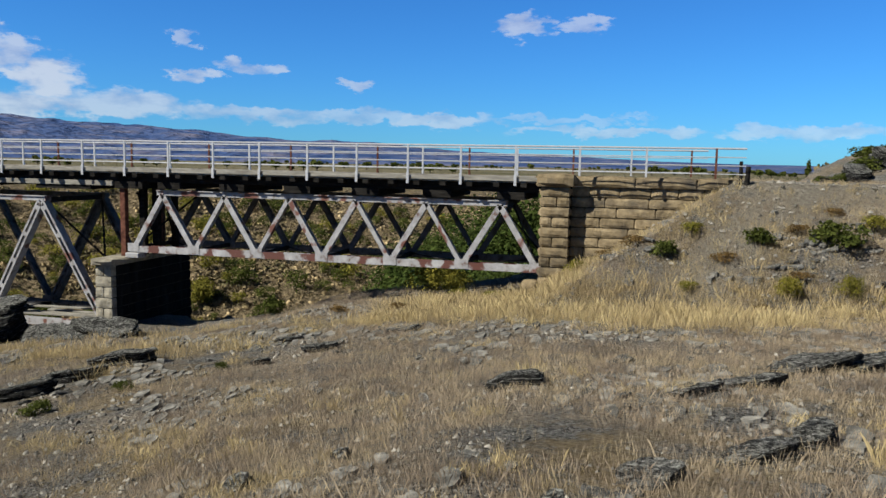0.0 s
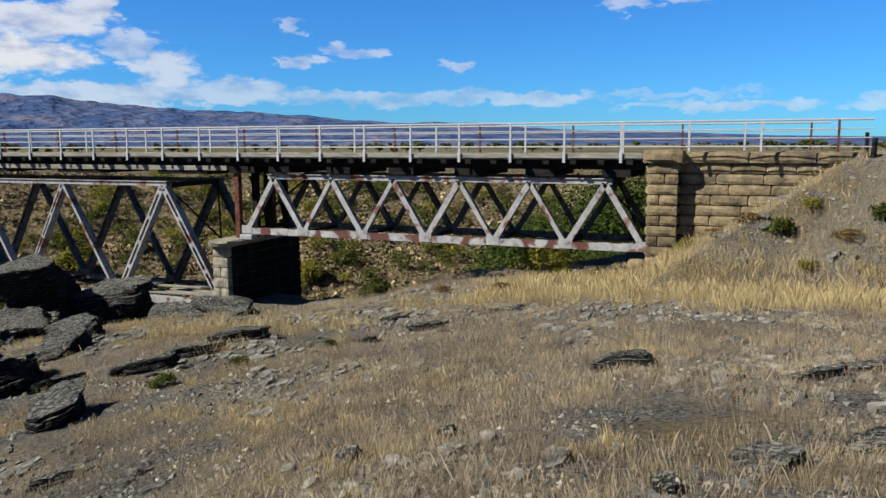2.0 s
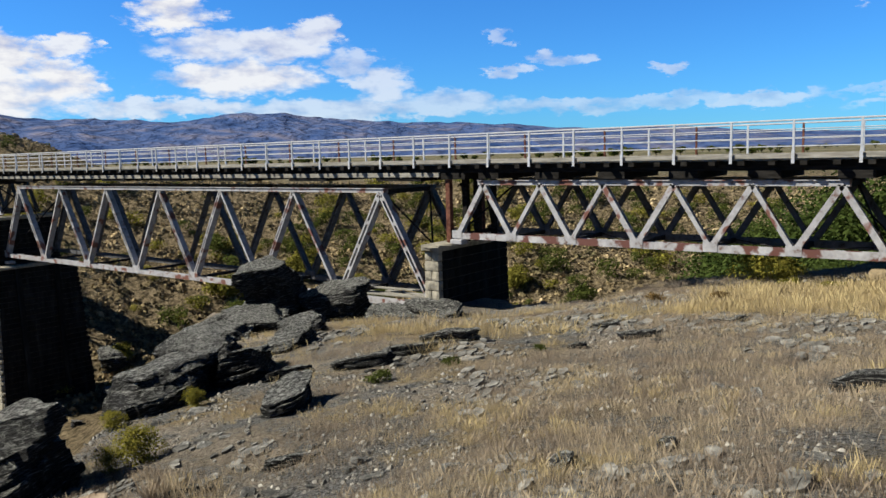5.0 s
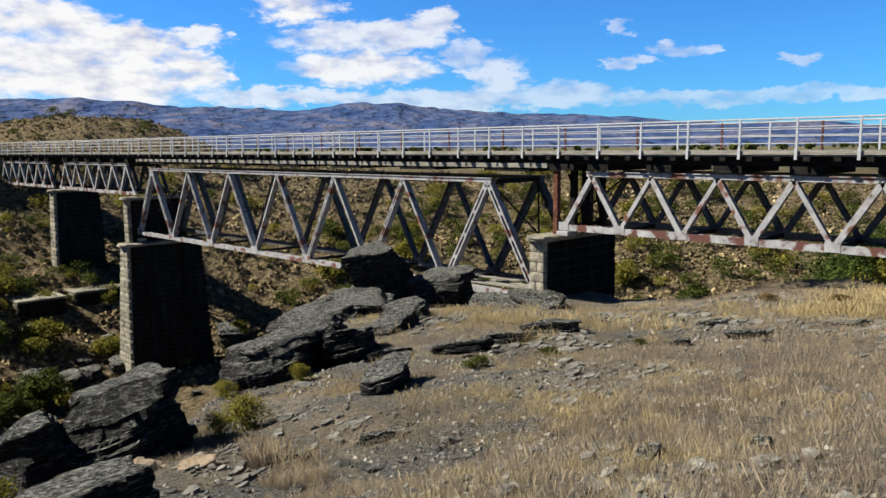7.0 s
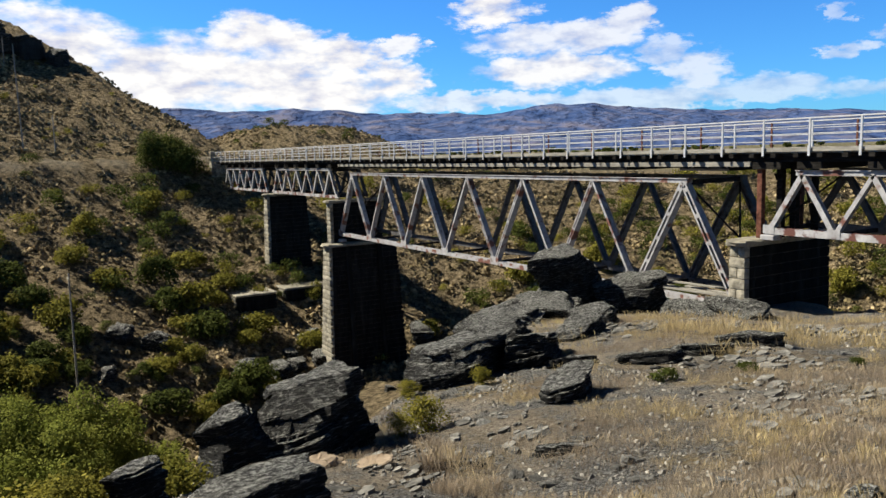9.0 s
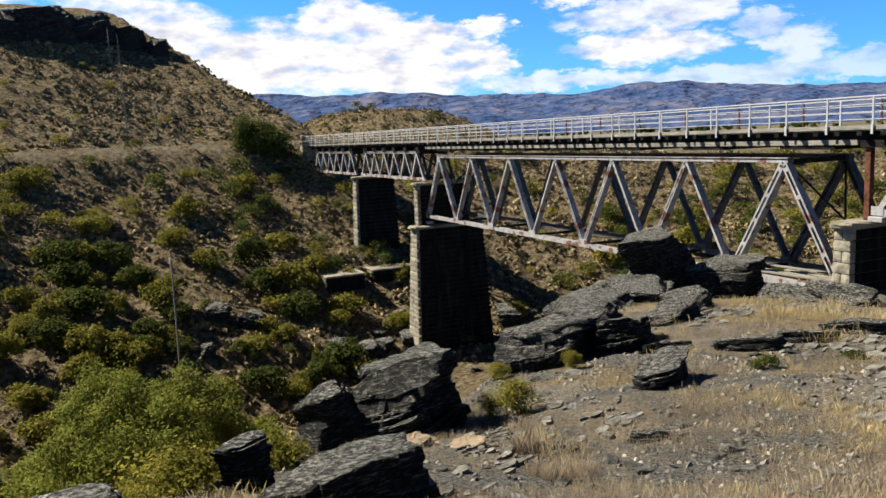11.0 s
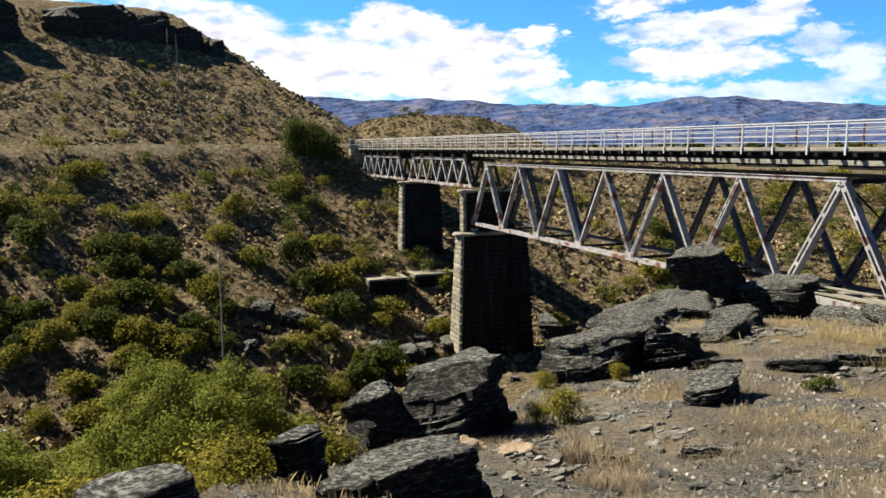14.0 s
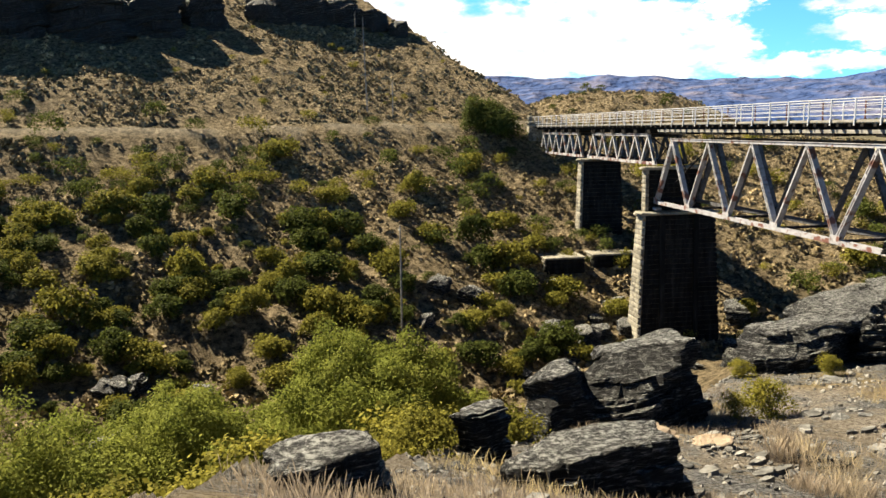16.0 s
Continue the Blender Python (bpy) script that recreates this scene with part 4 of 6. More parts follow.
def crag_mesh(name, seed, sx, sy, sz, tilt=14, thick=0.12, blocky=7.0, nu=110, pieces=1, mat=SCHIST):
    """A block of schist between joint planes, in beds that stand out and fall back one above the other."""
    rs = np.random.RandomState(seed + 900)
    size = (sx * sy * sz) ** (1 / 3)
    u = np.arange(nu) * 2 * np.pi / nu
    cu, su = np.cos(u), np.sin(u)
    # steep joints all round, then slanting ones that take corners off the upper beds
    joints = []
    for k in range(9):
        a = 2 * np.pi * (k + rs.uniform(-0.35, 0.35)) / 9
        c, q = np.cos(a), np.sin(a)
        reach = (abs(c) ** blocky + abs(q) ** blocky) ** (-1 / blocky) * np.hypot(c * sx, q * sy) / 2
        joints.append((a, reach * rs.uniform(0.84, 1.04), rs.uniform(-0.20, 0.16)))
    for k in range(3 if size > 1.3 else 0):
        a = rs.uniform(0, 2 * np.pi)
        reach = np.hypot(np.cos(a) * sx, np.sin(a) * sy) / 2
        joints.append((a, reach * rs.uniform(0.86, 1.0), rs.uniform(0.8, 1.5)))

    def outline(h):
        r = np.full(nu, 9.0 * max(sx, sy))
        for a, reach, slope in joints:
            lean = slope * h if slope < 0.7 else slope * max(h - 0.22 * sz, 0)
            d = np.cos(u - a)
            r = np.minimum(r, np.where(d > 0.08, max(reach - lean, 0.12 * size) / np.maximum(d, 0.08), 1e9))
        return r

    rings = []
    h, shift, low = -sz / 2, np.zeros(2), 0
    while h < sz / 2 - 0.02 * sz:
        t = min(thick * rs.choice((0.35, 0.5, 0.8, 1.2, 1.9)), sz / 2 - h)
        shift = 0.6 * shift + rs.normal(size=2) * 0.020 * size
        grow = 1 + rs.normal() * 0.035
        wob = np.zeros(nu)
        for f in (2, 3, 5, 8, 13, 21):
            wob += rs.normal() * 0.045 / f ** 0.6 * np.cos(f * u + rs.uniform(0, 6.28))
        # a broken-off stretch of the bed
        gap = np.abs((u - rs.uniform(0, 6.28) + np.pi) % (2 * np.pi) - np.pi) < rs.uniform(0.1, 0.7)
        wob = wob - np.where(gap, rs.uniform(0.02, 0.14), 0)
        crumb = rs.normal(size=(4, nu)) * 0.016
        cut = min(0.25 * t, 0.03) / size
        deep = rs.choice((0.02, 0.05, 0.09))
        for q, (f, inset) in enumerate(((0.0, deep), (0.10, cut), (0.86, cut * 0.6), (1.0, deep * 0.6))):
            z = h + f * t
            r = outline(z) * (grow + wob + crumb[q] - inset)
            rings.append(np.stack([cu * r + shift[0], su * r + shift[1], np.full(nu, z)], 1))
        h += t
    top = rings[-1]
    for f, lift in ((0.93, 0.015), (0.8, 0.025), (0.65, 0.035), (0.5, 0.04), (0.34, 0.045), (0.18, 0.05), (0.03, 0.05)):
        mid = top.mean(0)
        ring = mid + (top - mid) * f
        ring[:, 2] += lift * size * 0.6
        rings.append(ring)
    base = rings[0].copy()
    base[:, :2] *= 0.05
    p = np.concatenate([base] + rings)
    # beds undulate; faces are rough
    p[:, 2] += 0.09 * size * value_noise(p * np.array([1.1, 1.1, 0.3]) / size, seed) + 0.03 * size * value_noise(p * np.array([3.5, 3.5, 1.0]) / size, seed + 1)
    for k in range(3):
        p[:, k] += 0.030 * size * value_noise(p * 3.6 / size, seed + 2 + k) + 0.012 * size * value_noise(p * 10.0 / size, seed + 5 + k)
    # the whole pile dips
    t, k = np.radians(tilt), np.radians(rs.uniform(-7, 7))
    turn = np.array([[np.cos(k), 0, np.sin(k)], [0, 1, 0], [-np.sin(k), 0, np.cos(k)]]) @ np.array([[1, 0, 0], [0, np.cos(t), -np.sin(t)], [0, np.sin(t), np.cos(t)]])
    p = p @ turn.T
    rows = len(p) // nu
    # separate piles of beds where the block is large
    beds = (rows - 8) // 4
    cuts = [0] + [1 + 4 * round(beds * q / pieces) for q in range(1, pieces)] + [rows]
    made = []
    for lo, hi in zip(cuts, cuts[1:]):
        lo = max(lo - 1, 0)
        i, j = np.meshgrid(np.arange(nu), np.arange(hi - lo - 1), indexing="xy")
        a, b = (j * nu + i).ravel(), (j * nu + (i + 1) % nu).ravel()
        made.append(raw_mesh(name, p[lo * nu:hi * nu].tolist(), np.stack([a, b, b + nu, a + nu], 1).tolist(), mat))
    return made


def plate_mesh(name, seed, sx, sy, h, mat):
    """A broken plate of schist: jagged outline, ragged layered edge, nearly flat top."""
    rnd = random.Random(seed)
    n, levels = 22, 5
    outline = []
    notch = [rnd.uniform(0, 6.28) for _ in range(3)]
    for i in range(n):
        u = 2 * math.pi * (i + rnd.uniform(-0.3, 0.3)) / n
        c, q = math.cos(u), math.sin(u)
        r = 1 / (abs(c) ** 5 + abs(q) ** 5) ** (1 / 5)
        r *= 1 + rnd.uniform(-0.09, 0.07) - sum(0.16 for k in notch if abs((u - k + 3.14) % 6.28 - 3.14) < 0.22)
        outline.append((c * r * sx / 2, q * r * sy / 2))
    verts, faces = [], []
    for k in range(levels):
        f = k / (levels - 1)
        inset = 1 - 0.05 * rnd.random() - (0.10 if k in (0, levels - 1) else 0)
        for x, y in outline:
            g = inset + rnd.uniform(-0.035, 0.035)
            verts.append((x * g, y * g, h * (f - 0.5) + h * rnd.uniform(-0.09, 0.09)))
    for k in range(levels - 1):
        for i in range(n):
            a, b = k * n + i, k * n + (i + 1) % n
            faces.append((a, b, b + n, a + n))
    # inner ring and middle of the top and bottom
    for base, z, flip in (((levels - 1) * n, 0.5, False), (0, -0.5, True)):
        ring = len(verts)
        for i in range(n):
            x, y = outline[i]
            verts.append((x * 0.55, y * 0.55, h * z + h * rnd.uniform(-0.10, 0.16)))
        mid = len(verts)
        verts.append((0, 0, h * z * 1.1))
        for i in range(n):
            j = (i + 1) % n
            q = (base + i, base + j, ring + j, ring + i)
            t = (ring + i, ring + j, mid)
            faces += [q[::-1], t[::-1]] if flip else [q, t]
    return raw_mesh(name, verts, faces, mat)


def rock(name, label, x, y, sx, sy, sz, yaw, seed, sink=0.25, tilt=18, lean=(0, 0), group="", layers=9, blocky=3.5, mat=SCHIST, lift=0.0):
    """A stack of broken, overhanging beds of schist; a small one has two or three."""
    at = Vector((x, y, ground_at(x, y) + sz * (0.5 - sink) + lift))
    ob = empty(name, label, "rock", group, at=at)
    ob.rotation_euler = (radians(lean[0]), radians(lean[1]), radians(yaw))
    rnd = random.Random(seed)
    z, k = -sz / 2, 0
    thin = max(0.10, min(0.17, 0.30 / max(sz, 0.1)))
    if sz < 0.6:
        thin = 0.34
    dip = tilt * 0.5
    while z < sz / 2 - 0.03 * sz:
        h = sz * thin * rnd.choice((0.5, 0.7, 1.0, 1.9))
        f = z / sz + 0.5
        w = 1.0 - 0.40 * max(f - 0.45, 0) ** 1.5 - 0.10 * max(0.3 - f, 0) + rnd.uniform(-0.18, 0.10)
        pieces = 2 if rnd.random() < 0.5 and 0.15 < f < 0.85 and sz > 0.6 else 1
        cut = rnd.uniform(0.38, 0.62)
        for q in range(pieces):
            share = 1.0 if pieces == 1 else (cut if q == 0 else 1 - cut) * 1.06
            mid = 0 if pieces == 1 else (-0.5 + cut / 2 if q == 0 else 0.5 - (1 - cut) / 2)
            bed = new("bed", plate_mesh("bed", seed * 31 + k, sx * w * rnd.uniform(0.9, 1.05), sy * w * share, h * 1.25, mat))
            bed.parent = ob
            bed.location = (sx * rnd.uniform(-0.05, 0.05) + 0.08 * sx * f, sy * w * mid + sy * rnd.uniform(-0.04, 0.04), z + h / 2 + rnd.uniform(-0.1, 0.1) * h)
            bed.rotation_euler = (radians(dip + rnd.uniform(-3, 3)), radians(rnd.uniform(-4, 4)), radians(rnd.uniform(-12, 12)))
            k += 1
        z += h
    return ob


def crag(name, label, x, y, sx, sy, sz, yaw, seed, sink=0.25, tilt=14, lean=(0, 0), group="", thick=0.12, blocky=7.0, top=None):
    """One worn block of schist standing in the ground."""
    fine = 56 if max(sx, sy) < 2.0 and y > -24 else 110
    pieces = 4 if fine > 60 else 1
    meshes = crag_mesh("bed" if pieces > 1 else name, seed, sx, sy, sz, tilt, thick, blocky, fine, pieces)
    ob = new(name, None if pieces > 1 else meshes[0])
    for me in meshes if pieces > 1 else ():
        new("bed", me).parent = ob
    ob.location = (x, y, ground_at(x, y) + sz * (0.5 - sink) if top is None else top - 0.46 * sz)
    ob.rotation_euler = (radians(lean[0]), radians(lean[1]), radians(yaw))
    return tagged(ob, label, "rock", group)


BIG, EDGE_ROCKS = "large dark layered schist outcrop with pale lichen", "schist outcrops on the gorge edge"
crag("rock_outcrop", BIG, -9.2, -23.0, 1.6, 2.6, 2.1, 20, 3, 0.4, 6, (0, -13), EDGE_ROCKS, 0.16, 9.0, top=-0.58)
crag("rock_outcrop", BIG, -9.1, -24.2, 1.5, 1.4, 2.6, 10, 4, 0.5, 16, (6, -6), EDGE_ROCKS, 0.16, 8.0, top=-0.80)
crag("rock_outcrop", BIG, -12.9, -17.7, 2.2, 3.1, 1.8, 35, 8, 0.54, 2, (0, -12), EDGE_ROCKS, 0.16, 9.0)
crag("rock_outcrop", BIG, -12.6, -15.6, 1.5, 2.6, 1.1, 40, 9, 0.42, -10, (0, -10), EDGE_ROCKS)
crag("rock_outcrop", BIG, -22.9, -5.3, 2.4, 3.0, 4.2, 20, 12, 0.32, 12, (0, -8), EDGE_ROCKS, 0.22, 10.0)
crag("rock_outcrop", BIG, -20.9, -3.7, 2.4, 3.2, 2.3, 50, 15, 0.34, 10, (0, -8), EDGE_ROCKS, 0.2, 9.0)
crag("rock_outcrop", BIG, -23.6, -8.8, 3.2, 3.4, 2.2, 10, 18, 0.50, 12, (0, -10), EDGE_ROCKS, 0.18)
crag("rock_outcrop", BIG, -18.6, -12.0, 2.0, 3.8, 1.2, 30, 21, 0.46, 8, (0, -12), EDGE_ROCKS)
crag("rock_outcrop", BIG, -20.4, -8.4, 2.2, 3.6, 1.4, 40, 22, 0.46, 8, (0, -10), EDGE_ROCKS)
crag("rock_outcrop", BIG, -15.6, -14.2, 1.6, 2.8, 1.2, 45, 23, 0.42, 6, (0, -12), EDGE_ROCKS)
LOW, LEDGES = "low tilted ledge of grey layered schist", "low schist ledges"
crag("rock_ledge", LOW, -16.6, -9.6, 1.2, 2.8, 0.8, 35, 24, 0.42, 8, (0, -8), LEDGES, 0.08)
crag("rock_ledge", LOW, -14.3, -12.4, 0.9, 2.2, 0.6, 20, 27, 0.4, 8, (0, -8), LEDGES, 0.08)
crag("rock_ledge", LOW, -17.6, -4.0, 1.4, 2.4, 0.55, 60, 71, 0.4, 8, (0, -6), LEDGES, 0.08)
crag("rock_ledge", LOW, -16.4, -2.6, 1.3, 2.6, 0.5, 80, 72, 0.45, 8, (0, -6), LEDGES, 0.08)
crag("boulder", "dark schist boulder standing in dry grass", -7.8, -18.3, 0.8, 1.45, 0.62, 30, 30, 0.30, 8, (0, -12), "dark boulders", 0.07)
crag("boulder", "dark boulder with a pale lichened top on the gorge rim", -2.0, -28.0, 0.6, 0.80, 0.95, 12, 33, 0.28, 2, (0, -6), "dark boulders", 0.08, 6.0, top=1.29)
crag("boulder", "broad lichen-spotted schist boulder beside dry grass", -4.0, -25.5, 1.2, 1.75, 0.95, 10, 36, 0.3, 6, (0, -13), "dark boulders", 0.08, 4.0, top=0.26)
crag("boulder", "small dark boulder below the rim", -5.3, -26.4, 0.5, 0.62, 0.75, 20, 41, 0.3, 8, (0, -8), "dark boulders", 0.08, 5.0, top=0.22)
TAN_SLAB = material("pinkish_tan_slab", [(0.3, (0.18, 0.135, 0.095)), (0.7, (0.33, 0.265, 0.20))], 4, 8, 0.9, 0.8, 14, space="World", bump_dist=0.04)
rock("stone_slab", "flat tan stone slab lying below the outcrop", -7.45, -23.5, 0.5, 0.95, 0.11, 20, 42, 0.1, 5, (-4, 6), "tan slabs", 3, mat=TAN_SLAB)
rock("stone_slab", "flat tan stone slab lying below the outcrop", -7.0, -22.75, 0.4, 0.6, 0.10, -15, 45, 0.1, 5, (8, 4), "tan slabs", 3, mat=TAN_SLAB)
LEDGE_ROWS = [
    (-9.3, -14.6, 0.8, 1.6, 0.5, -60), (-9.0, -13.2, 0.8, 1.5, 0.45, -70), (-8.8, -11.6, 0.9, 1.8, 0.55, -65), (-10.8, -15.6, 0.7, 1.2, 0.4, -50),
    (1.8, -16.6, 0.5, 1.05, 0.42, -70), (0.55, -20.5, 0.22, 0.3, 0.26, 0), (4.4, -17.4, 0.35, 0.9, 0.3, -55), (5.2, -16.4, 0.5, 1.1, 0.34, -60),
    (6.4, -14.6, 0.7, 1.7, 0.4, -60), (7.4, -14.2, 0.6, 1.5, 0.36, -60), (5.4, -19.6, 0.42, 0.62, 0.34, -30),
]
LEDGE_ROWS += [
    (3.7, -21.3, 0.6, 0.8, 0.12, -40), (4.7, -20.3, 0.5, 1.0, 0.2, -55), (-3.8, -11.0, 0.4, 0.9, 0.34, -70), (-4.6, -12.5, 0.3, 0.5, 0.24, -60),
    (-0.2, -21.4, 0.3, 0.4, 0.2, 10), (3.0, -22.3, 0.2, 0.25, 0.24, 0), (-5.4, -9.3, 0.4, 0.9, 0.3, -60), (-2.4, -8.6, 0.5, 1.0, 0.24, -70),
    (10.8, -4.6, 0.6, 1.5, 0.5, -70), (-5.0, -20.7, 0.4, 0.9, 0.2, -50), (-6.0, -21.9, 0.5, 1.1, 0.22, -60),
]
for i, (x, y, a, b, h, yaw) in enumerate(LEDGE_ROWS):
    crag("rock_ledge", LOW if h > 0.3 else "small grey schist stone in dry grass", x, y, a * 0.9, b * 0.95, h * 0.8, yaw, 100 + i, 0.42, 10, (0, -10), LEDGES, 0.06)

# flat shards and slabs strewn over the near ground
SHARD = material("grey_schist_shard", [(0.3, (0.04, 0.04, 0.038)), (0.55, (0.11, 0.108, 0.102)), (0.75, (0.22, 0.215, 0.20))], 5, 8, 0.85, 0.8, 18, random=0.4, bump_dist=0.03)
shard_meshes = [plate_mesh("schist_slab", 300 + i, 1.0, 0.6, 0.20, SHARD) for i in range(8)]
strew = random.Random(21)
made = 0
while made < 270:
    d, a = strew.uniform(4, 26) ** 1.0, radians(strew.uniform(-28, 92))
    x, y = 3.3 - math.sin(a) * d, -28 + math.cos(a) * d
    if not bool(within(np.array([x]), np.array([y]), TERRACE)[0]) or y > -1.2:
        continue
    if float(fbm(np.array([x * 0.22 + 31]), np.array([y * 0.22]), 3)[0]) < 0.0 and strew.random() < 0.75:
        continue
    s = strew.uniform(0.10, 0.34) * (0.6 + d / 22)
    ob = new("schist_slab", strew.choice(shard_meshes))
    ob.location = (x, y, ground_at(x, y) + 0.02 * s)
    ob.scale = (s * strew.uniform(0.7, 1.6), s * strew.uniform(0.7, 1.4), s * strew.uniform(0.5, 1.4))
    ob.rotation_euler = (radians(strew.uniform(-12, 12)), radians(strew.uniform(-16, 4)), strew.uniform(0, 6.28))
    tagged(ob, "flat grey schist slab lying on dry ground", "stone", "strewn schist slabs")
    made += 1

for _ in range(26):
    x, y = strew.gauss(8.2, 0.55), strew.gauss(-3.5, 0.6)
    s = strew.uniform(0.18, 0.5)
    ob = new("schist_slab", strew.choice(shard_meshes))
    ob.location = (x, y, ground_at(x, y) + 0.05 * s)
    ob.scale = (s, s * strew.uniform(0.7, 1.4), s * strew.uniform(0.9, 1.8))
    ob.rotation_euler = (radians(strew.uniform(-25, 25)), radians(strew.uniform(-25, 25)), strew.uniform(0, 6.28))
    tagged(ob, "grey stone in a rubble heap on the bank", "stone", "rubble stones")

# small stones and grit between the slabs


def pebbles():
    r = np.random.RandomState(33)
    n = 36000
    d, a = 3.0 + 27 * r.rand(n) ** 0.9, np.radians(-32 + 128 * r.rand(n))
    x, y = 3.3 - np.sin(a) * d, -28 + np.cos(a) * d
    ok = within(x, y, TERRACE) & (fbm(x * 0.3 + 31, y * 0.3, 4) + 0.25 * r.rand(n) > 0.06)
    ok |= (terrace_height(x, y) > 0.9) & (y > -7) & within(x, y, TERRACE) & (y < 0.5)
    x, y, d = x[ok], y[ok], d[ok]
    n = len(x)
    z = ground_height(x, y)
    s = (0.010 + 0.035 * r.rand(n) ** 3) * (0.7 + d * 0.07)
    turn = r.rand(n) * 6.283
    base = np.array([(1, 0.15, 0), (0.2, 0.7, 0), (-0.9, 0.35, 0), (-0.5, -0.65, 0), (0.5, -0.6, 0), (0.45, 0.2, 0.55), (-0.4, 0.1, 0.6), (0.1, -0.3, 0.5)])
    p = np.repeat(base[None], n, 0) * (0.7 + 0.6 * r.rand(n, 8, 3)) * s[:, None, None]
    c, q = np.cos(turn)[:, None], np.sin(turn)[:, None]
    v = np.stack([p[..., 0] * c - p[..., 1] * q + x[:, None], p[..., 0] * q + p[..., 1] * c + y[:, None], p[..., 2] + z[:, None]], -1).reshape(-1, 3)
    tri = np.array([(0, 1, 5), (1, 2, 6), (1, 6, 5), (2, 3, 6), (3, 7, 6), (3, 4, 7), (4, 0, 5), (4, 5, 7), (5, 6, 7)])
    f = (tri[None] + np.arange(n)[:, None, None] * 8).reshape(-1, 3)
    me = bpy.data.meshes.new("loose_stones")
    me.from_pydata(v.tolist(), [], f.tolist())
    me.materials.append(GRIT)
    me.update()
    return me


GRIT = material("grey_grit", [(0.3, (0.075, 0.07, 0.065)), (0.7, (0.27, 0.255, 0.225))], 3, 5, 0.9, 0, random=0.5, island=True, space="World")
tagged(new("loose_stones", pebbles()), "small grey stones and grit on dry ground", "stones", kind="stuff")



def bedrock_shards():
    """Clusters of thin tilted plates of bedrock that stand barely proud of the soil."""
    r = np.random.RandomState(51)
    n = 15000
    d, a = 3.2 + 27 * r.rand(n) ** 0.8, np.radians(-32 + 128 * r.rand(n))
    x, y = 3.3 - np.sin(a) * d, -28 + np.cos(a) * d
    ok = within(x, y, TERRACE) & (fbm(x * 0.28 + 61, y * 0.45 + 3, 4) + 0.22 * r.rand(n) > 0.22) & (y < -1.5)
    x, y, d = x[ok], y[ok], d[ok]
    n, k = len(x), 8
    z = ground_height(x, y)
    s = (0.03 + 0.13 * r.rand(n) ** 3) * (0.6 + d * 0.035)
    u = np.arange(k) * 2 * np.pi / k
    rad = (0.65 + 0.5 * r.rand(n, k)) * s[:, None]
    px, py = np.cos(u) * rad * 1.5, np.sin(u) * rad * 0.8
    t = -0.9 + 0.35 * r.normal(size=(n, 1))
    qx, qy = px * np.cos(t) - py * np.sin(t), px * np.sin(t) + py * np.cos(t)
    up = 0.03 + 0.10 * s[:, None] + 0.28 * (qx * 0.75 + qy * 0.35) + 0.02 * r.rand(n, k) * s[:, None]
    top = np.stack([x[:, None] + qx, y[:, None] + qy, z[:, None] + up], -1)
    low = np.stack([x[:, None] + qx * 1.03, y[:, None] + qy * 1.03, z[:, None] + up - 0.06 - 0.5 * s[:, None]], -1)
    v = np.concatenate([top, low], 1).reshape(-1, 3)
    me = bpy.data.meshes.new("bedrock_shards")
    faces = []
    for i in range(n):
        b = i * 2 * k
        faces.append(tuple(range(b, b + k)))
        faces += [(b + j, b + j + k, b + (j + 1) % k + k, b + (j + 1) % k) for j in range(k)]
    me.from_pydata(v.tolist(), [], faces)
    me.materials.append(SHARD_STUFF)
    me.update()
    return me


SHARD_STUFF = material("grey_bedrock_shards", [(0.3, (0.035, 0.034, 0.032)), (0.5, (0.115, 0.111, 0.102)), (0.7, (0.23, 0.222, 0.20))], 4, 9, 0.85, 0.8, 16, random=0.35, island=True, space="World", bump_dist=0.04)
tagged(new("bedrock_shards", bedrock_shards()), "thin tilted plates of grey bedrock in the soil", "bedrock", kind="stuff")

# dark bluffs on the crest of the far hill and footings on its slope
CREST = "massive dark schist bluff on the hill crest"
for i, (x, y, sx, sy, sz, yaw) in enumerate(((-138, -31, 8, 10, 6.4, 10), (-137, -37, 6, 7, 5.5, 30), (-139, -24.5, 7, 8, 5.0, 0), (-139, -19, 5, 6, 3.8, 20), (-137, -15, 4, 4, 2.8, 0),
                                             (-131, -47, 6, 8, 7, 0), (-126, -54, 8, 10, 7, 20), (-121, -62, 9, 12, 9, 0), (-117, -72, 9, 13, 10, 30), (-113, -83, 9, 13, 11, 10), (-130, -61, 9, 13, 9, 0))):
    crag("rock_bluff", CREST, x, y, sx, sy, sz, yaw, 500 + i, 0.35, 12, (0, 0), "hill bluffs", 0.7, 5.0)
slope_rocks = random.Random(77)
for i in range(34):
    s = slope_rocks.random()
    while True:
        x, y = slope_rocks.uniform(-82, -40), slope_rocks.uniform(-48, 14)
        dr = float(to_line(np.array([x]), np.array([y]), RIVER)[0][0])
        if 3 < dr < 22:
            break
    w = slope_rocks.uniform(0.9, 2.6)
    crag("slope_rock", "broken dark rock on the gorge side", x, y, w, w * slope_rocks.uniform(0.8, 1.5), w * slope_rocks.uniform(0.5, 0.9), slope_rocks.uniform(0, 180), 600 + i, 0.35, 15, (0, 0), "gorge rocks", 0.16)
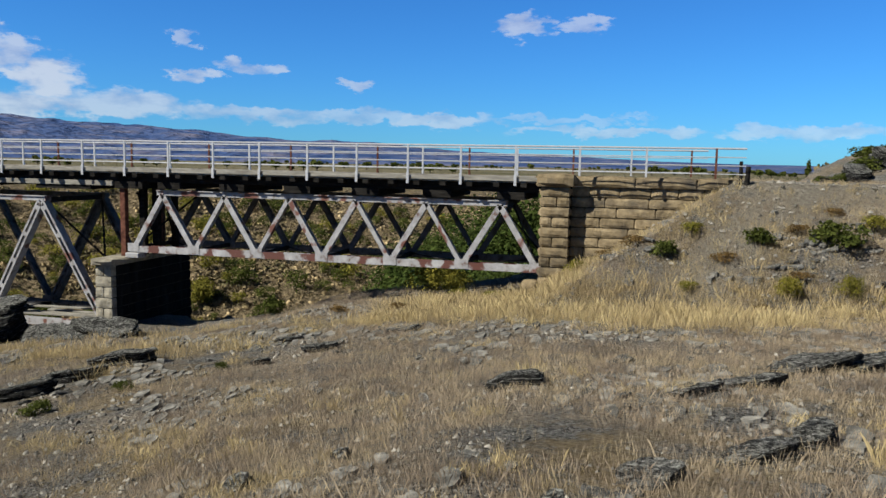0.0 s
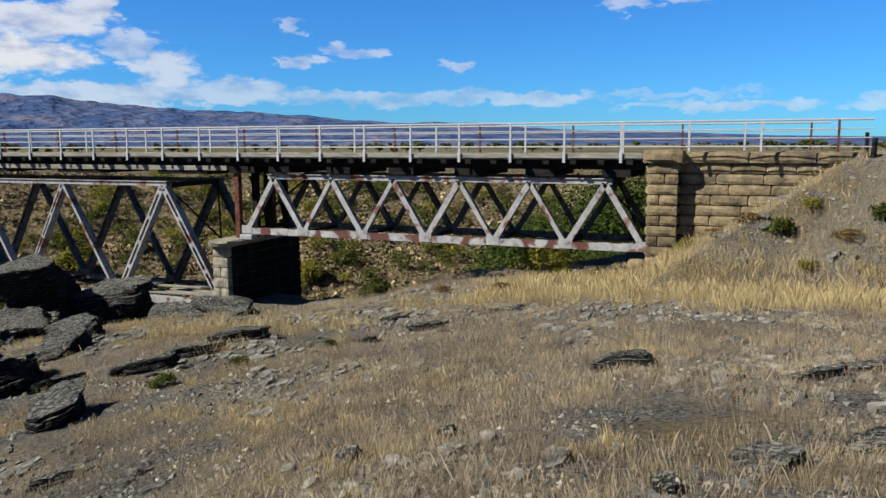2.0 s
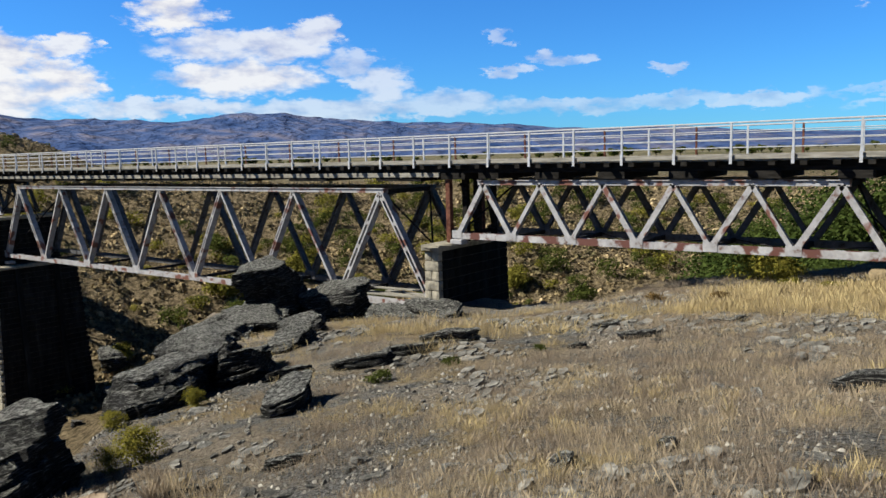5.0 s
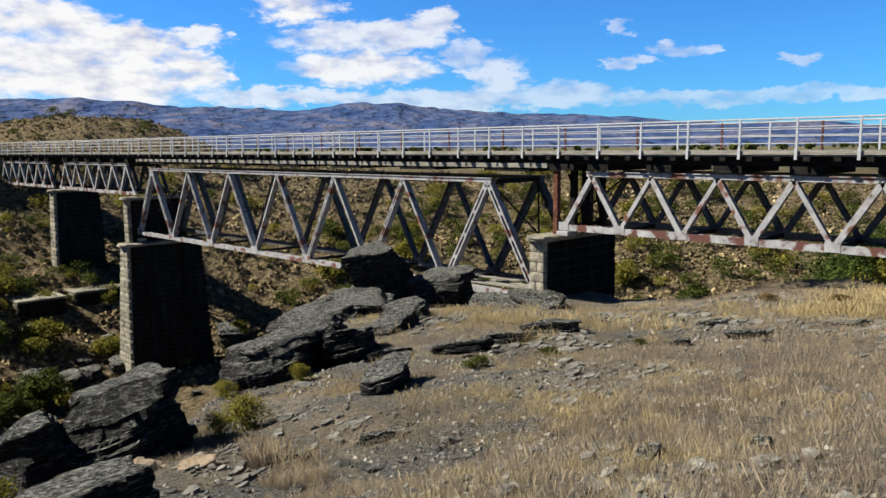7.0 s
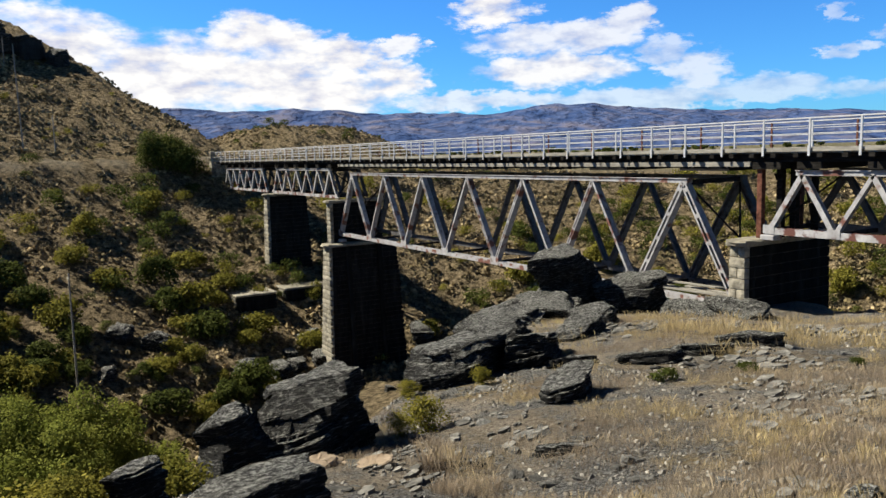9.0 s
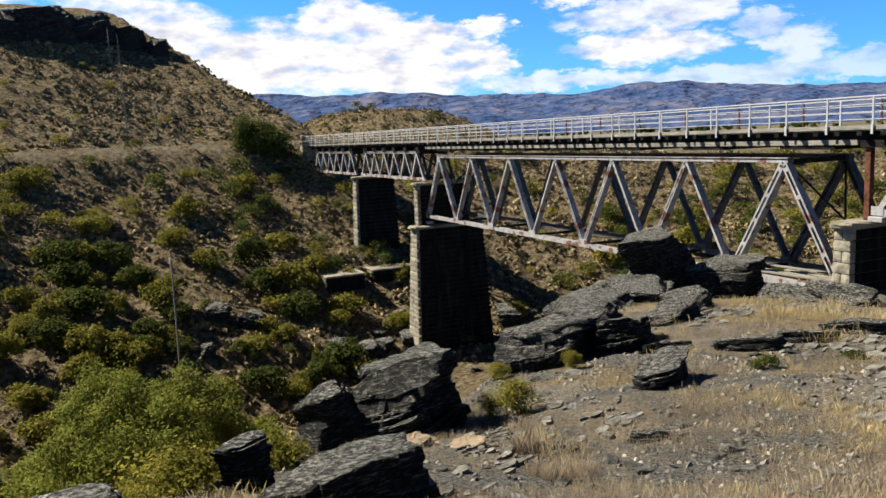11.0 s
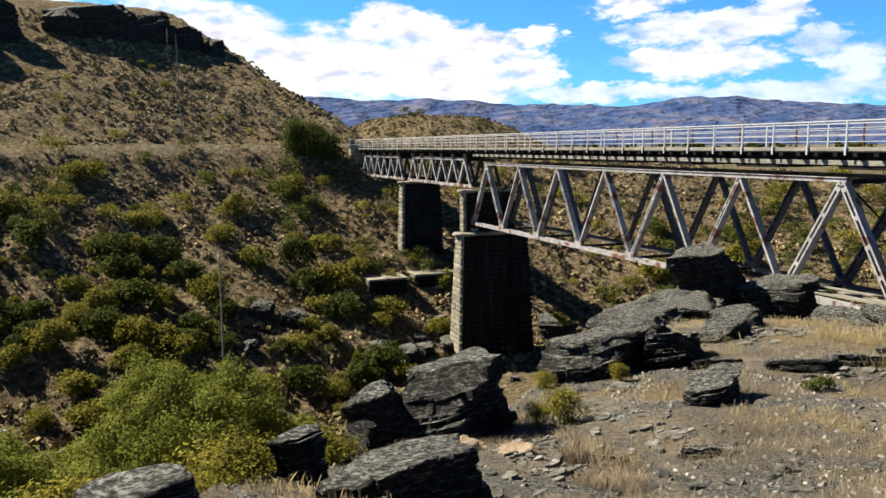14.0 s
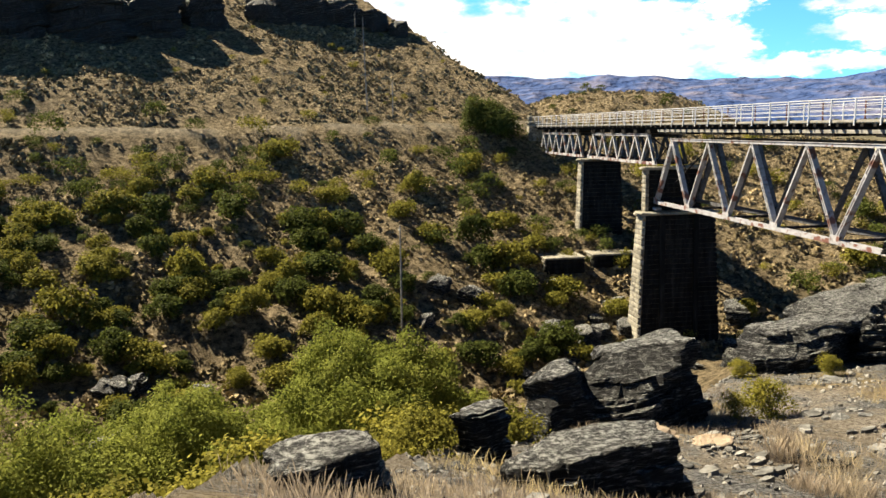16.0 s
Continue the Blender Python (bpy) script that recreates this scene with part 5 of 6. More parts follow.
for x, y, w, l in ((-72.6, -4.9, 3.2, 4.0), (-73.6, 0.8, 2.6, 4.6)):
    foot = empty("stone_footing", "low square footing of old masonry on the slope", "footing", "old stone footings", at=(x, y, ground_at(x, y) - 1.0))
    z = foot.location.z
    for k in range(3):
        # blocks on the +x face carry its shade in their colour
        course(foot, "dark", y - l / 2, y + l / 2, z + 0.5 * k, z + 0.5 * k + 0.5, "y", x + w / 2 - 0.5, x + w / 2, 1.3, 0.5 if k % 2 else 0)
        stone(foot, "grey", x - w / 2, x + w / 2 - 0.5, y - l / 2, y - l / 2 + 0.5, z + 0.5 * k, z + 0.5 * k + 0.5)
    bm = nb()
    box(bm, x - w / 2 - 0.1, x + w / 2 + 0.1, y - l / 2 - 0.1, y + l / 2 + 0.1, z + 1.5, z + 1.7, 0.05)
    bm.transform(Matrix.Translation(-foot.location))
    part("slab", bm, STONE_GREY, foot)

# ---- plants ----


def leaf_mesh(name, seed, clumps, leaves, size, mat, aspect=1.6, shell=0.65, droop=0.0):
    """Many small leaves in clumps. clumps: centre, radii."""
    r = np.random.RandomState(seed)
    n = len(clumps)
    c = np.array([k[0] for k in clumps], float)
    rad = np.array([k[1] for k in clumps], float)
    pick = r.choice(n, leaves, p=(rad.prod(1) ** 0.667) / (rad.prod(1) ** 0.667).sum())
    d = r.normal(size=(leaves, 3))
    d /= np.linalg.norm(d, axis=1, keepdims=True)
    d[:, 2] = np.where(d[:, 2] < -0.35, -d[:, 2], d[:, 2])
    k = shell + (1 - shell) * r.rand(leaves, 1) ** 0.5 + 0.16 * r.normal(size=(leaves, 1))
    p = c[pick] + d * rad[pick] * k
    nrm = d + 0.7 * r.normal(size=(leaves, 3)) + np.array([0, 0, 0.5])
    nrm /= np.linalg.norm(nrm, axis=1, keepdims=True)
    ref = r.normal(size=(leaves, 3)) + np.array([0, 0, -droop * 3])
    u = np.cross(nrm, ref)
    u /= np.linalg.norm(u, axis=1, keepdims=True) + 1e-9
    v = np.cross(nrm, u)
    s = size * (0.6 + 0.8 * r.rand(leaves, 1))
    a, b = u * s * 0.5, v * s * 0.5 * aspect
    quad = np.stack([p - b, p + a, p + b, p - a], 1).reshape(-1, 3)
    me = bpy.data.meshes.new(name)
    me.from_pydata(quad.tolist(), [], np.arange(leaves * 4).reshape(-1, 4).tolist())
    me.materials.append(mat)
    me.update()
    return me


def plant(name, label, category, group, seed, r, h, mat, leaves, leaf, lumps=9, trunk=None, droop=0.0, aspect=1.6):
    """A crown of leaf clumps over tapered stems, round the origin."""
    rnd = random.Random(seed)
    ob = empty(name, label, category, group)
    base = trunk or 0.06 * r
    low = h * (0.30 if trunk else 0.0)
    clumps = []
    for i in range(lumps):
        a, q = rnd.uniform(0, 6.28), math.sqrt(rnd.random()) * r * 0.68
        top = h * (0.95 - 0.45 * (q / r) ** 2)
        z = rnd.uniform(low + (0.2 if trunk else 0.12) * (h - low), top - 0.14 * h)
        e = r * rnd.uniform(0.26, 0.46)
        clumps.append(((math.cos(a) * q, math.sin(a) * q, z), (e, e, e * rnd.uniform(0.7, 1.0) * min(1.3, h / r))))
    clumps.append(((0, 0, h * 0.6), (r * 0.5, r * 0.5, h * 0.3)))
    bm = nb()
    if trunk:
        rod(bm, (0, 0, -0.4), (rnd.uniform(-.1, .1) * r, rnd.uniform(-.1, .1) * r, h * 0.45), base, 7, base * 0.55)
    for (c, e) in clumps[:: 1 if trunk else 2]:
        s = (0, 0, h * 0.22 if trunk else -0.1)
        rod(bm, s, c, base * 0.5, 5, base * 0.12)
    part("trunk", bm, BARK, ob)
    crown = new("crown", leaf_mesh("crown", seed, clumps, leaves, leaf, mat, aspect, 0.62, droop))
    crown.parent = ob
    return ob


def spread(proto, places):
    """Copies of prototypes over the ground; each prototype itself takes the first place it gets."""
    used = set()
    rnd = random.Random(len(places))
    for i, (x, y, s) in enumerate(places):
        k = i % len(proto)
        p, base_r = proto[k]
        f = s / base_r
        m = Matrix.Translation((x, y, ground_at(x, y) - 0.05 * s)) @ Matrix.Rotation(rnd.uniform(0, 6.28), 4, "Z")
        if k in used:
            o = copy_thing(p, m)
        else:
            o = p
            o.matrix_basis = m
            used.add(k)
        o.scale = (f * rnd.uniform(0.9, 1.15), f * rnd.uniform(0.9, 1.15), f * rnd.uniform(0.8, 1.15))


SHRUB = "rounded dark green shrub on the dry slope"
OLIVE = "rounded olive-yellow shrub on the dry slope"
dark = [(plant("shrub", SHRUB, "shrub", "slope shrubs", 40 + i, 1.0, 1.3, LEAF_DARK, 1900, 0.085, 13), 1.0) for i in range(4)]
olive = [(plant("shrub", OLIVE, "shrub", "slope shrubs", 50 + i, 1.0, 1.15, LEAF_OLIVE, 1700, 0.085, 18), 1.0) for i in range(4)]
NAMED = [(-86.2, -57.4, 2.0), (-92.4, -36.2, 2.2), (-91.3, -43.0, 1.3), (-99.4, -29.9, 1.3), (-97.2, -22.1, 1.3), (-88.6, -33.5, 2.4), (-89.4, -20.8, 2.1), (-80.1, -27.6, 1.9),
         (-73.4, -30.4, 2.4), (-72.2, -48.3, 2.2), (-72.2, -44.1, 2.0), (-70.4, -52.9, 1.9), (-72.8, -37.2, 2.3), (-78.4, -39.7, 2.0), (-65.2, -29.3, 2.3), (-66.8, -22.7, 2.1),
         (-70.7, -13.6, 2.0), (-90.5, -11.0, 2.4), (-83.7, -11.7, 2.0), (-74.3, -6.9, 1.8), (-77.1, 0.7, 1.6), (-60.9, -46.4, 1.9), (-51.0, -47.8, 2.0), (-61.7, -39.7, 2.1)]
sow = random.Random(31)
dark_places = NAMED[::2] + [(-88.0, -12.5, 2.2), (-86.0, -9.5, 1.8), (-81.5, -13.0, 1.6), (-92.5, -14.0, 1.8)]
olive_places = NAMED[1::2] + [(-67.3, -6.1, 2.0), (-65.5, -7.5, 1.6), (-49.6, -40.2, 1.8), (-54.3, -46.6, 2.1), (-56.9, -34.4, 1.8)]
tries = 0
while len(dark_places) + len(olive_places) < 400 and tries < 14000:
    tries += 1
    x, y = sow.uniform(-105, -36), sow.uniform(-95, 75)
    xx, yy = np.array([x]), np.array([y])
    if bool(within(xx, yy, NEAR_SIDE)[0]):
        continue
    dr, db = float(to_line(xx, yy, RIVER)[0][0]), float(to_line(xx, yy, RIM)[0][0])
    if dr < 4 or (y < 6 and db < 2.5) or bool(within(xx, yy, RIM + [(400, 6000), (-6000, 6000), (-6000, -6000), (-74, -6000)])[0]):
        continue
    if sow.random() > 0.35 + 2.2 * float(fbm(xx * 0.09, yy * 0.09, 3)[0]) + 0.25 * (dr < 25):
        continue
    s = sow.uniform(0.5, 1.0) if sow.random() < 0.55 else sow.uniform(1.0, 2.3)
    (olive_places if sow.random() < 0.55 else dark_places).append((x, y, s))
for _ in range(420):
    x, y = sow.uniform(-98, -40), sow.uniform(-100, -16)
    xx, yy = np.array([x]), np.array([y])
    if bool(within(xx, yy, NEAR_SIDE)[0]) or float(to_line(xx, yy, BENCH)[0][0]) < 3 or float(to_line(xx, yy, RIVER)[0][0]) < 5:
        continue
    if sow.random() < 0.2 + 1.8 * float(fbm(xx * 0.07 + 5, yy * 0.07, 3)[0]) + 0.3 * (y < -40):
        (dark_places if sow.random() < 0.55 else olive_places).append((x, y, sow.uniform(0.6, 1.7)))
for _ in range(150):
    x, y = sow.uniform(-84, -44), sow.uniform(-66, -24)
    xx, yy = np.array([x]), np.array([y])
    if not bool(within(xx, yy, NEAR_SIDE)[0]) and float(to_line(xx, yy, RIVER)[0][0]) > 5:
        (olive_places if sow.random() < 0.72 else dark_places).append((x, y, sow.uniform(0.7, 1.7)))
for _ in range(26):
    a, q = sow.uniform(0, 6.28), math.sqrt(sow.random())
    dark_places.append((-177 + 26 * q * math.cos(a), 39 + 24 * q * math.sin(a), sow.uniform(0.8, 1.8)))
for _ in range(60):
    x, y = sow.uniform(-140, -98), sow.uniform(-110, -6)
    if float(to_line(np.array([x]), np.array([y]), BENCH)[0][0]) > 3 and x < -96:
        olive_places.append((x, y, sow.uniform(0.35, 1.0)))
for _ in range(340):
    x, y = sow.uniform(-78, 8), sow.uniform(14, 80)
    if float(to_line(np.array([x]), np.array([y]), RIVER)[0][0]) < 5 or bool(within(np.array([x]), np.array([y]), TERRACE)[0]):
        continue
    (olive_places if sow.random() < 0.35 else dark_places).append((x, y, sow.uniform(0.8, 2.0)))


def joined_shrubs(name, label, proto, places, mat):
    """Far shrubs past the ones that can be told apart, in one mesh."""
    src = next(c for c in proto.children if c.name.startswith("crown")).data
    v = np.empty(len(src.vertices) * 3)
    src.vertices.foreach_get("co", v)
    v = v.reshape(-1, 4, 3)[::4].reshape(-1, 3)
    rnd = np.random.RandomState(len(places))
    out = []
    for x, y, s in places:
        a = rnd.rand() * 6.283
        c, q = math.cos(a), math.sin(a)
        out.append(np.stack([(v[:, 0] * c - v[:, 1] * q) * s + x, (v[:, 0] * q + v[:, 1] * c) * s + y, v[:, 2] * s * (0.8 + 0.3 * rnd.rand()) + ground_at(x, y)], 1))
    out = np.concatenate(out)
    me = bpy.data.meshes.new(name)
    me.from_pydata(out.tolist(), [], np.arange(len(out)).reshape(-1, 4).tolist())
    me.materials.append(mat)
    return tagged(new(name, me), label, "scrub", kind="stuff")


def by_distance(places):
    return sorted(places, key=lambda p: math.hypot(p[0] - 3, p[1] + 28) - 14 * p[2])


dark_places, olive_places = by_distance(dark_places), by_distance(olive_places)
spread(dark, dark_places[:130])
spread(olive, olive_places[:220])
joined_shrubs("far_scrub", "distant dark green shrubs on the slopes", dark[0][0], dark_places[130:], LEAF_DARK)
joined_shrubs("far_scrub", "distant olive shrubs on the slopes", olive[0][0], olive_places[220:], LEAF_OLIVE)

def willow(x, y, r, h, leaves, seed):
    """A broad willow: limbs fan out to boughs, each a heap of small leafy sprays."""
    rnd = random.Random(seed)
    ob = empty("willow_tree", WILLOW, "tree", "gorge willows", at=(x, y, ground_at(x, y) - 0.1))
    bm = nb()
    rod(bm, (0, 0, -0.4), (0.2, 0.1, h * 0.3), 0.34, 8, 0.24)
    clumps = []
    for i in range(26):
        a = 2.4 * i + rnd.uniform(-0.4, 0.4)
        q = math.sqrt((i + 0.5) / 26)
        top = h * (0.98 - 0.62 * q ** 2.4) * rnd.uniform(0.86, 1.04)
        c = Vector((math.cos(a) * q * r * 0.86, math.sin(a) * q * r * 0.86, top - 0.22 * h))
        rod(bm, (0.2, 0.1, h * 0.26), c, 0.10, 5, 0.03)
        size = r * rnd.uniform(0.22, 0.32)
        for _ in range(13):
            d = Vector((rnd.gauss(0, 1), rnd.gauss(0, 1), rnd.gauss(0.35, 0.8))).normalized()
            e = size * rnd.uniform(0.34, 0.58)
            p = c + Vector((d.x * size, d.y * size, d.z * size * 1.25))
            clumps.append((tuple(p), (e, e, e * rnd.uniform(0.9, 1.5))))
    part("trunk", bm, BARK, ob)
    crown = new("crown", leaf_mesh("crown", seed, clumps, leaves, 0.074, LEAF_WILLOW, 2.2, 0.45, 0.5))
    crown.parent = ob
    return ob


# willows in the gorge, trees along the river behind the bridge, the dark tree by the far abutment
WILLOW = "broad green willow crown rising from the gorge floor"
for i, (x, y, r, h, n) in enumerate(((-36.5, -26.2, 6.2, 9.6, 130000), (-29.0, -34.0, 5.6, 10.6, 120000), (-25.5, -39.5, 6.2, 11.4, 120000), (-36.0, -36.5, 4.6, 7.6, 40000), (-41.5, -20.5, 2.8, 4.8, 12000))):
    willow(x, y, r, h, n, 70 + i)
TREE = "bushy green tree on the river bank behind the bridge"
bank_trees = [(plant("riverside_tree", TREE, "tree", "riverside trees", 80 + i, 3.0, 5.0, LEAF_GREEN, 13000, 0.085, 30, 0.18), 3.0) for i in range(4)]
TREES = [(0.5, 14.0, -1.3), (-3.0, 14.0, -1.8), (-6.5, 14.5, -1.6), (-9.0, 15.0, -2.8), (-4.5, 19.0, -0.6), (-8.0, 20.0, -2.0), (1.5, 18.0, -0.4), (-12.0, 38.0, -1.4),
         (-7.0, 42.0, -0.4), (-2.0, 40.0, 0.4), (3.5, 44.0, 0.8), (7.0, 38.0, 1.2), (-16.0, 48.0, -2.0), (5.5, 30.0, 0.2), (-0.5, 28.0, -1.0)]
spread(bank_trees, [(x, y, max(2.0, (top - ground_at(x, y)) / 1.67)) for x, y, top in TREES])
dark_tree = plant("abutment_tree", "dense dark green tree beside the far abutment", "tree", "", 95, 4.0, 6.2, LEAF_DARK, 18000, 0.15, 26)
dark_tree.location = (-99.6, -6.6, ground_at(-99.6, -6.6) - 1.2)
# dark conifers and shelter belts far out on the plain
for i, (x, y, h) in enumerate(((54.0, 235.0, 11.0), (57.0, 236.0, 9.5), (51.5, 238.0, 5.0))):
    p = plant("conifer", "tall dark conifer on the plain", "tree", "plain conifers", 96 + i, h * 0.11, h, LEAF_DARK, 1600, 0.3, 18, 0.2)
    p.location = (x, y, ground_at(x, y) - 0.3)
belt_src = plant("shelter_tree", "distant dark shelter-belt tree on the plain", "tree", "shelter belts", 99, 6.0, 9.0, LEAF_DARK, 500, 1.6, 12, 0.5)
belt = []
for _ in range(150):
    d, a = sow.uniform(480, 1900), radians(sow.uniform(-22, 60))
    cx, cy = 3 - math.sin(a) * d, -28 + math.cos(a) * d
    for k in range(sow.choice((1, 1, 2, 4))):
        belt.append((cx + k * 9 * math.cos(a + 0.3), cy + k * 9 * math.sin(a + 0.3), sow.uniform(2.2, 5)))
spread([(belt_src, 6.0)], belt[:230])

# briars and small bushes near the camera's side
briar = [(plant("briar_bush", "yellowing briar bush among the rocks", "bush", "yellowing briars", 110 + i, 1.0, 1.3, LEAF_YELLOW if i != 1 else LEAF_OLIVE, 3200, 0.05, 16), 1.0) for i in range(3)]
spread(briar, [(-8.6, -20.9, 0.45), (-13.0, -25.0, 1.2), (-12.3, -19.3, 0.32), (-15.5, -26.0, 1.8), (-11.0, -27.3, 1.1), (-8.3, -28.7, 0.8), (-8.9, -21.3, 0.3), (-7.0, -30.3, 0.7), (-14.5, -29.0, 1.5), (-11.3, -17.9, 0.28),
               (-4.2, -28.7, 0.5), (-3.2, -29.3, 0.5), (-5.5, -29.0, 0.7), (-2.0, -29.5, 0.45), (-4.6, -29.8, 0.7), (-10.5, -26.0, 0.9), (-9.2, -27.0, 0.8), (-12.0, -28.2, 1.3), (-7.6, -28.2, 0.6), (-6.2, -27.6, 0.45), (-16.5, -24.0, 1.4), (7.7, -5.2, 0.5), (9.2, -5.1, 0.45), (-3.4, 1.5, 0.8), (-4.6, 2.2, 1.0), (1.6, -2.2, 0.45), (-19.0, -27.5, 1.9), (-18.0, -22.0, 1.5), (-22.0, -20.0, 1.6)] + [(-4.7, -28.95, 0.85), (-5.3, -29.5, 0.9), (-5.4, -27.1, 0.55), (-5.0, -27.5, 0.42), (-6.4, -27.0, 0.9), (-6.9, -25.9, 0.62), (-7.5, -26.2, 0.8)])
green = [(plant("low_bush", "low dull green bush on the bank", "bush", "low green bushes", 120 + i, 1.0, 0.95, LEAF_DARK, 800, 0.10, 10), 1.0) for i in range(2)]
spread(green, [(7.1, -3.3, 0.5), (9.2, -3.2, 0.85), (4.4, -3.9, 0.5), (-7.4, -16.1, 0.32), (12.5, -3.6, 0.8), (-6.6, -14.6, 0.22), (-5.2, -13.1, 0.2), (14.2, 18.5, 0.8), (15.5, 19.5, 1.0), (17.0, 20.5, 1.1), (18.6, 21.5, 0.9), (13.4, 19.5, 0.7), (20.0, 22.5, 1.2), (16.2, 22.0, 1.0)])
brown = [(plant("dry_bush", "low dry brown bush on the stony bank", "bush", "dry brown bushes", 130 + i, 1.0, 0.8, LEAF_BROWN if i else LEAF_OLIVE, 700, 0.075, 11), 1.0) for i in range(3)]
spread(brown, [(5.2, -2.8, 0.55), (6.0, -4.0, 0.45), (8.2, -2.6, 0.4), (10.4, -2.4, 0.6), (11.4, -4.2, 0.55), (8.0, -4.6, 0.35), (10.2, -5.4, 0.4), (3.4, -3.2, 0.5), (2.4, -1.6, 0.45), (5.0, -5.2, 0.4), (12.8, -2.2, 0.5), (9.4, -1.8, 0.35),
               (-1.2, -2.0, 0.5), (-4.2, -3.6, 0.45), (-6.4, -3.0, 0.5), (-2.8, -0.6, 0.5), (13.6, -5.0, 0.5), (6.8, -6.0, 0.3)])
for i, (x, y, w) in enumerate(((15.0, 18.6, 1.4), (16.8, 19.6, 1.8), (18.8, 20.4, 2.0), (13.6, 18.4, 1.0))):
    crag("rock_ledge", "grey rock ledge above the gravel track", x, y, w, w * 1.3, w * 0.6, 30 * i, 700 + i, 0.35, 18, (0, 6), LEDGES, 0.1)

# ---- grass ----


def grass(name, label, mat, tufts, seed):
    """Dry stalks in tufts. tufts: rows of x, y, height, radius, stalks."""
    r = np.random.RandomState(seed)
    t = np.repeat(tufts, tufts[:, 4].astype(int), axis=0)
    n = len(t)
    a, q = r.rand(n) * 6.283, np.sqrt(r.rand(n))
    bx, by = t[:, 0] + np.cos(a) * q * t[:, 3], t[:, 1] + np.sin(a) * q * t[:, 3]
    bz = ground_height(bx, by) - 0.02
    h = t[:, 2] * (0.3 + 0.95 * r.rand(n) ** 1.4)
    lean = 0.17 * h * r.normal(size=n)
    head = r.rand(n) * 6.283
    w = (0.0005 + 0.0007 * r.rand(n)) * (0.5 + 0.10 * np.hypot(bx - 3, by + 28))
    f = r.rand(n) * 6.283
    dx, dy = np.cos(f) * w, np.sin(f) * w
    tx, ty = bx + np.cos(head) * lean, by + np.sin(head) * lean
    v = np.stack([np.stack([bx - dx, by - dy, bz], 1), np.stack([bx + dx, by + dy, bz], 1),
                  np.stack([tx + dx * 0.5, ty + dy * 0.5, bz + h * 0.8], 1), np.stack([tx * 1.0 + np.cos(head) * lean * 0.5, ty + np.sin(head) * lean * 0.5, bz + h], 1)], 1).reshape(-1, 3)
    me = bpy.data.meshes.new(name)
    me.from_pydata(v.tolist(), [], np.arange(n * 4).reshape(-1, 4).tolist())
    me.materials.append(mat)
    me.update()
    return tagged(new(name, me), label, "grass", kind="stuff")


def sow_tufts(n, seed, lo, hi, keep, height, radius, stalks, heads=(-32, 96)):
    r = np.random.RandomState(seed)
    d, a = lo + (hi - lo) * r.rand(n) ** 0.75, np.radians(heads[0] + (heads[1] - heads[0]) * r.rand(n))
    x, y = 3.3 - np.sin(a) * d, -28 + np.cos(a) * d
    ok = within(x, y, TERRACE) & keep(x, y, r)
    x, y, d = x[ok], y[ok], d[ok]
    m = len(x)
    return np.stack([x, y, height * (0.6 + 0.8 * r.rand(m)), radius * (0.5 + r.rand(m)), np.round(stalks * (0.5 + r.rand(m)))], 1)


def brown_keep(x, y, r):
    right = 0.22 * smooth(-6, 1, x + 0.25 * (y + 20)) - 0.06
    return (fbm(x * 0.35 + 7, y * 0.35, 4) + 0.2 * r.rand(len(x)) + right > 0.15) & ~((np.abs(y - 1.2) < 2.2) & (x > 3)) & ~((terrace_height(x, y) > 0.9) & (y > -7) & (r.rand(len(x)) < 0.15))


def gold_keep(x, y, r):
    tall = smooth(-12, -8, y) * (1 - smooth(-1.5, 0.5, y)) * smooth(-7, -1, x) * (1 - smooth(11, 17, x))
    return (tall * (0.40 + 0.45 * smooth(-8, -5, y)) + 2.0 * fbm(x * 0.33 + 90, y * 0.5 + 4, 4) + 0.45 * r.rand(len(x)) > 0.74) & (y < -0.8) & (y > -14) & (terrace_height(x, y) < 0.35)


def clump_keep(x, y, r):
    return fbm(x * 0.7 + 44, y * 0.7 + 12, 4) + 0.16 * r.rand(len(x)) > 0.29


grass("dry_grass", "short brown dry grass over the stony ground", GRASS_BROWN, sow_tufts(70000, 1, 3.2, 34, brown_keep, 0.13, 0.20, 21), 2)
grass("golden_grass", "tall golden dry grass below the abutment", GRASS_GOLD, sow_tufts(42000, 3, 13, 36, gold_keep, 0.31, 0.45, 30), 4)
grass("grass_clumps", "scattered golden grass clumps", GRASS_GOLD, sow_tufts(26000, 5, 4.5, 30, clump_keep, 0.145, 0.12, 34), 6)
TUSSOCK = np.array([(-4.6, -22.6, 0.20, 0.45, 1500), (-5.6, -21.9, 0.18, 0.36, 800), (-6.1, -22.1, 0.34, 0.3, 660), (-9.4, -21.5, 0.22, 0.4, 500),
                    (-7.4, -21.6, 0.22, 0.25, 300)])
grass("grass_tufts", "upright golden grass tufts on stony ground", GRASS_GOLD, np.array([(-4.6, -24.6, 0.2, 0.3, 300), (-3.2, -26.5, 0.15, 0.4, 260), (-4.3, -26.8, 0.15, 0.4, 260), (-5.9, -25.3, 0.16, 0.4, 260), (-6.8, -24.4, 0.16, 0.35, 220), (2.1, -21.6, 0.15, 0.16, 170), (2.4, -21.1, 0.17, 0.14, 150), (5.9, -20.2, 0.26, 0.16, 260), (2.0, -16.2, 0.3, 0.2, 160), (0.6, -18.6, 0.25, 0.1, 90)]), 9)
def bank_keep(x, y, r):
    return (terrace_height(x, y) > 0.3) & (y > -7.5) & (y < -0.6) & (fbm(x * 0.7 + 8, y * 0.7, 3) + 0.3 * r.rand(len(x)) > 0.12)


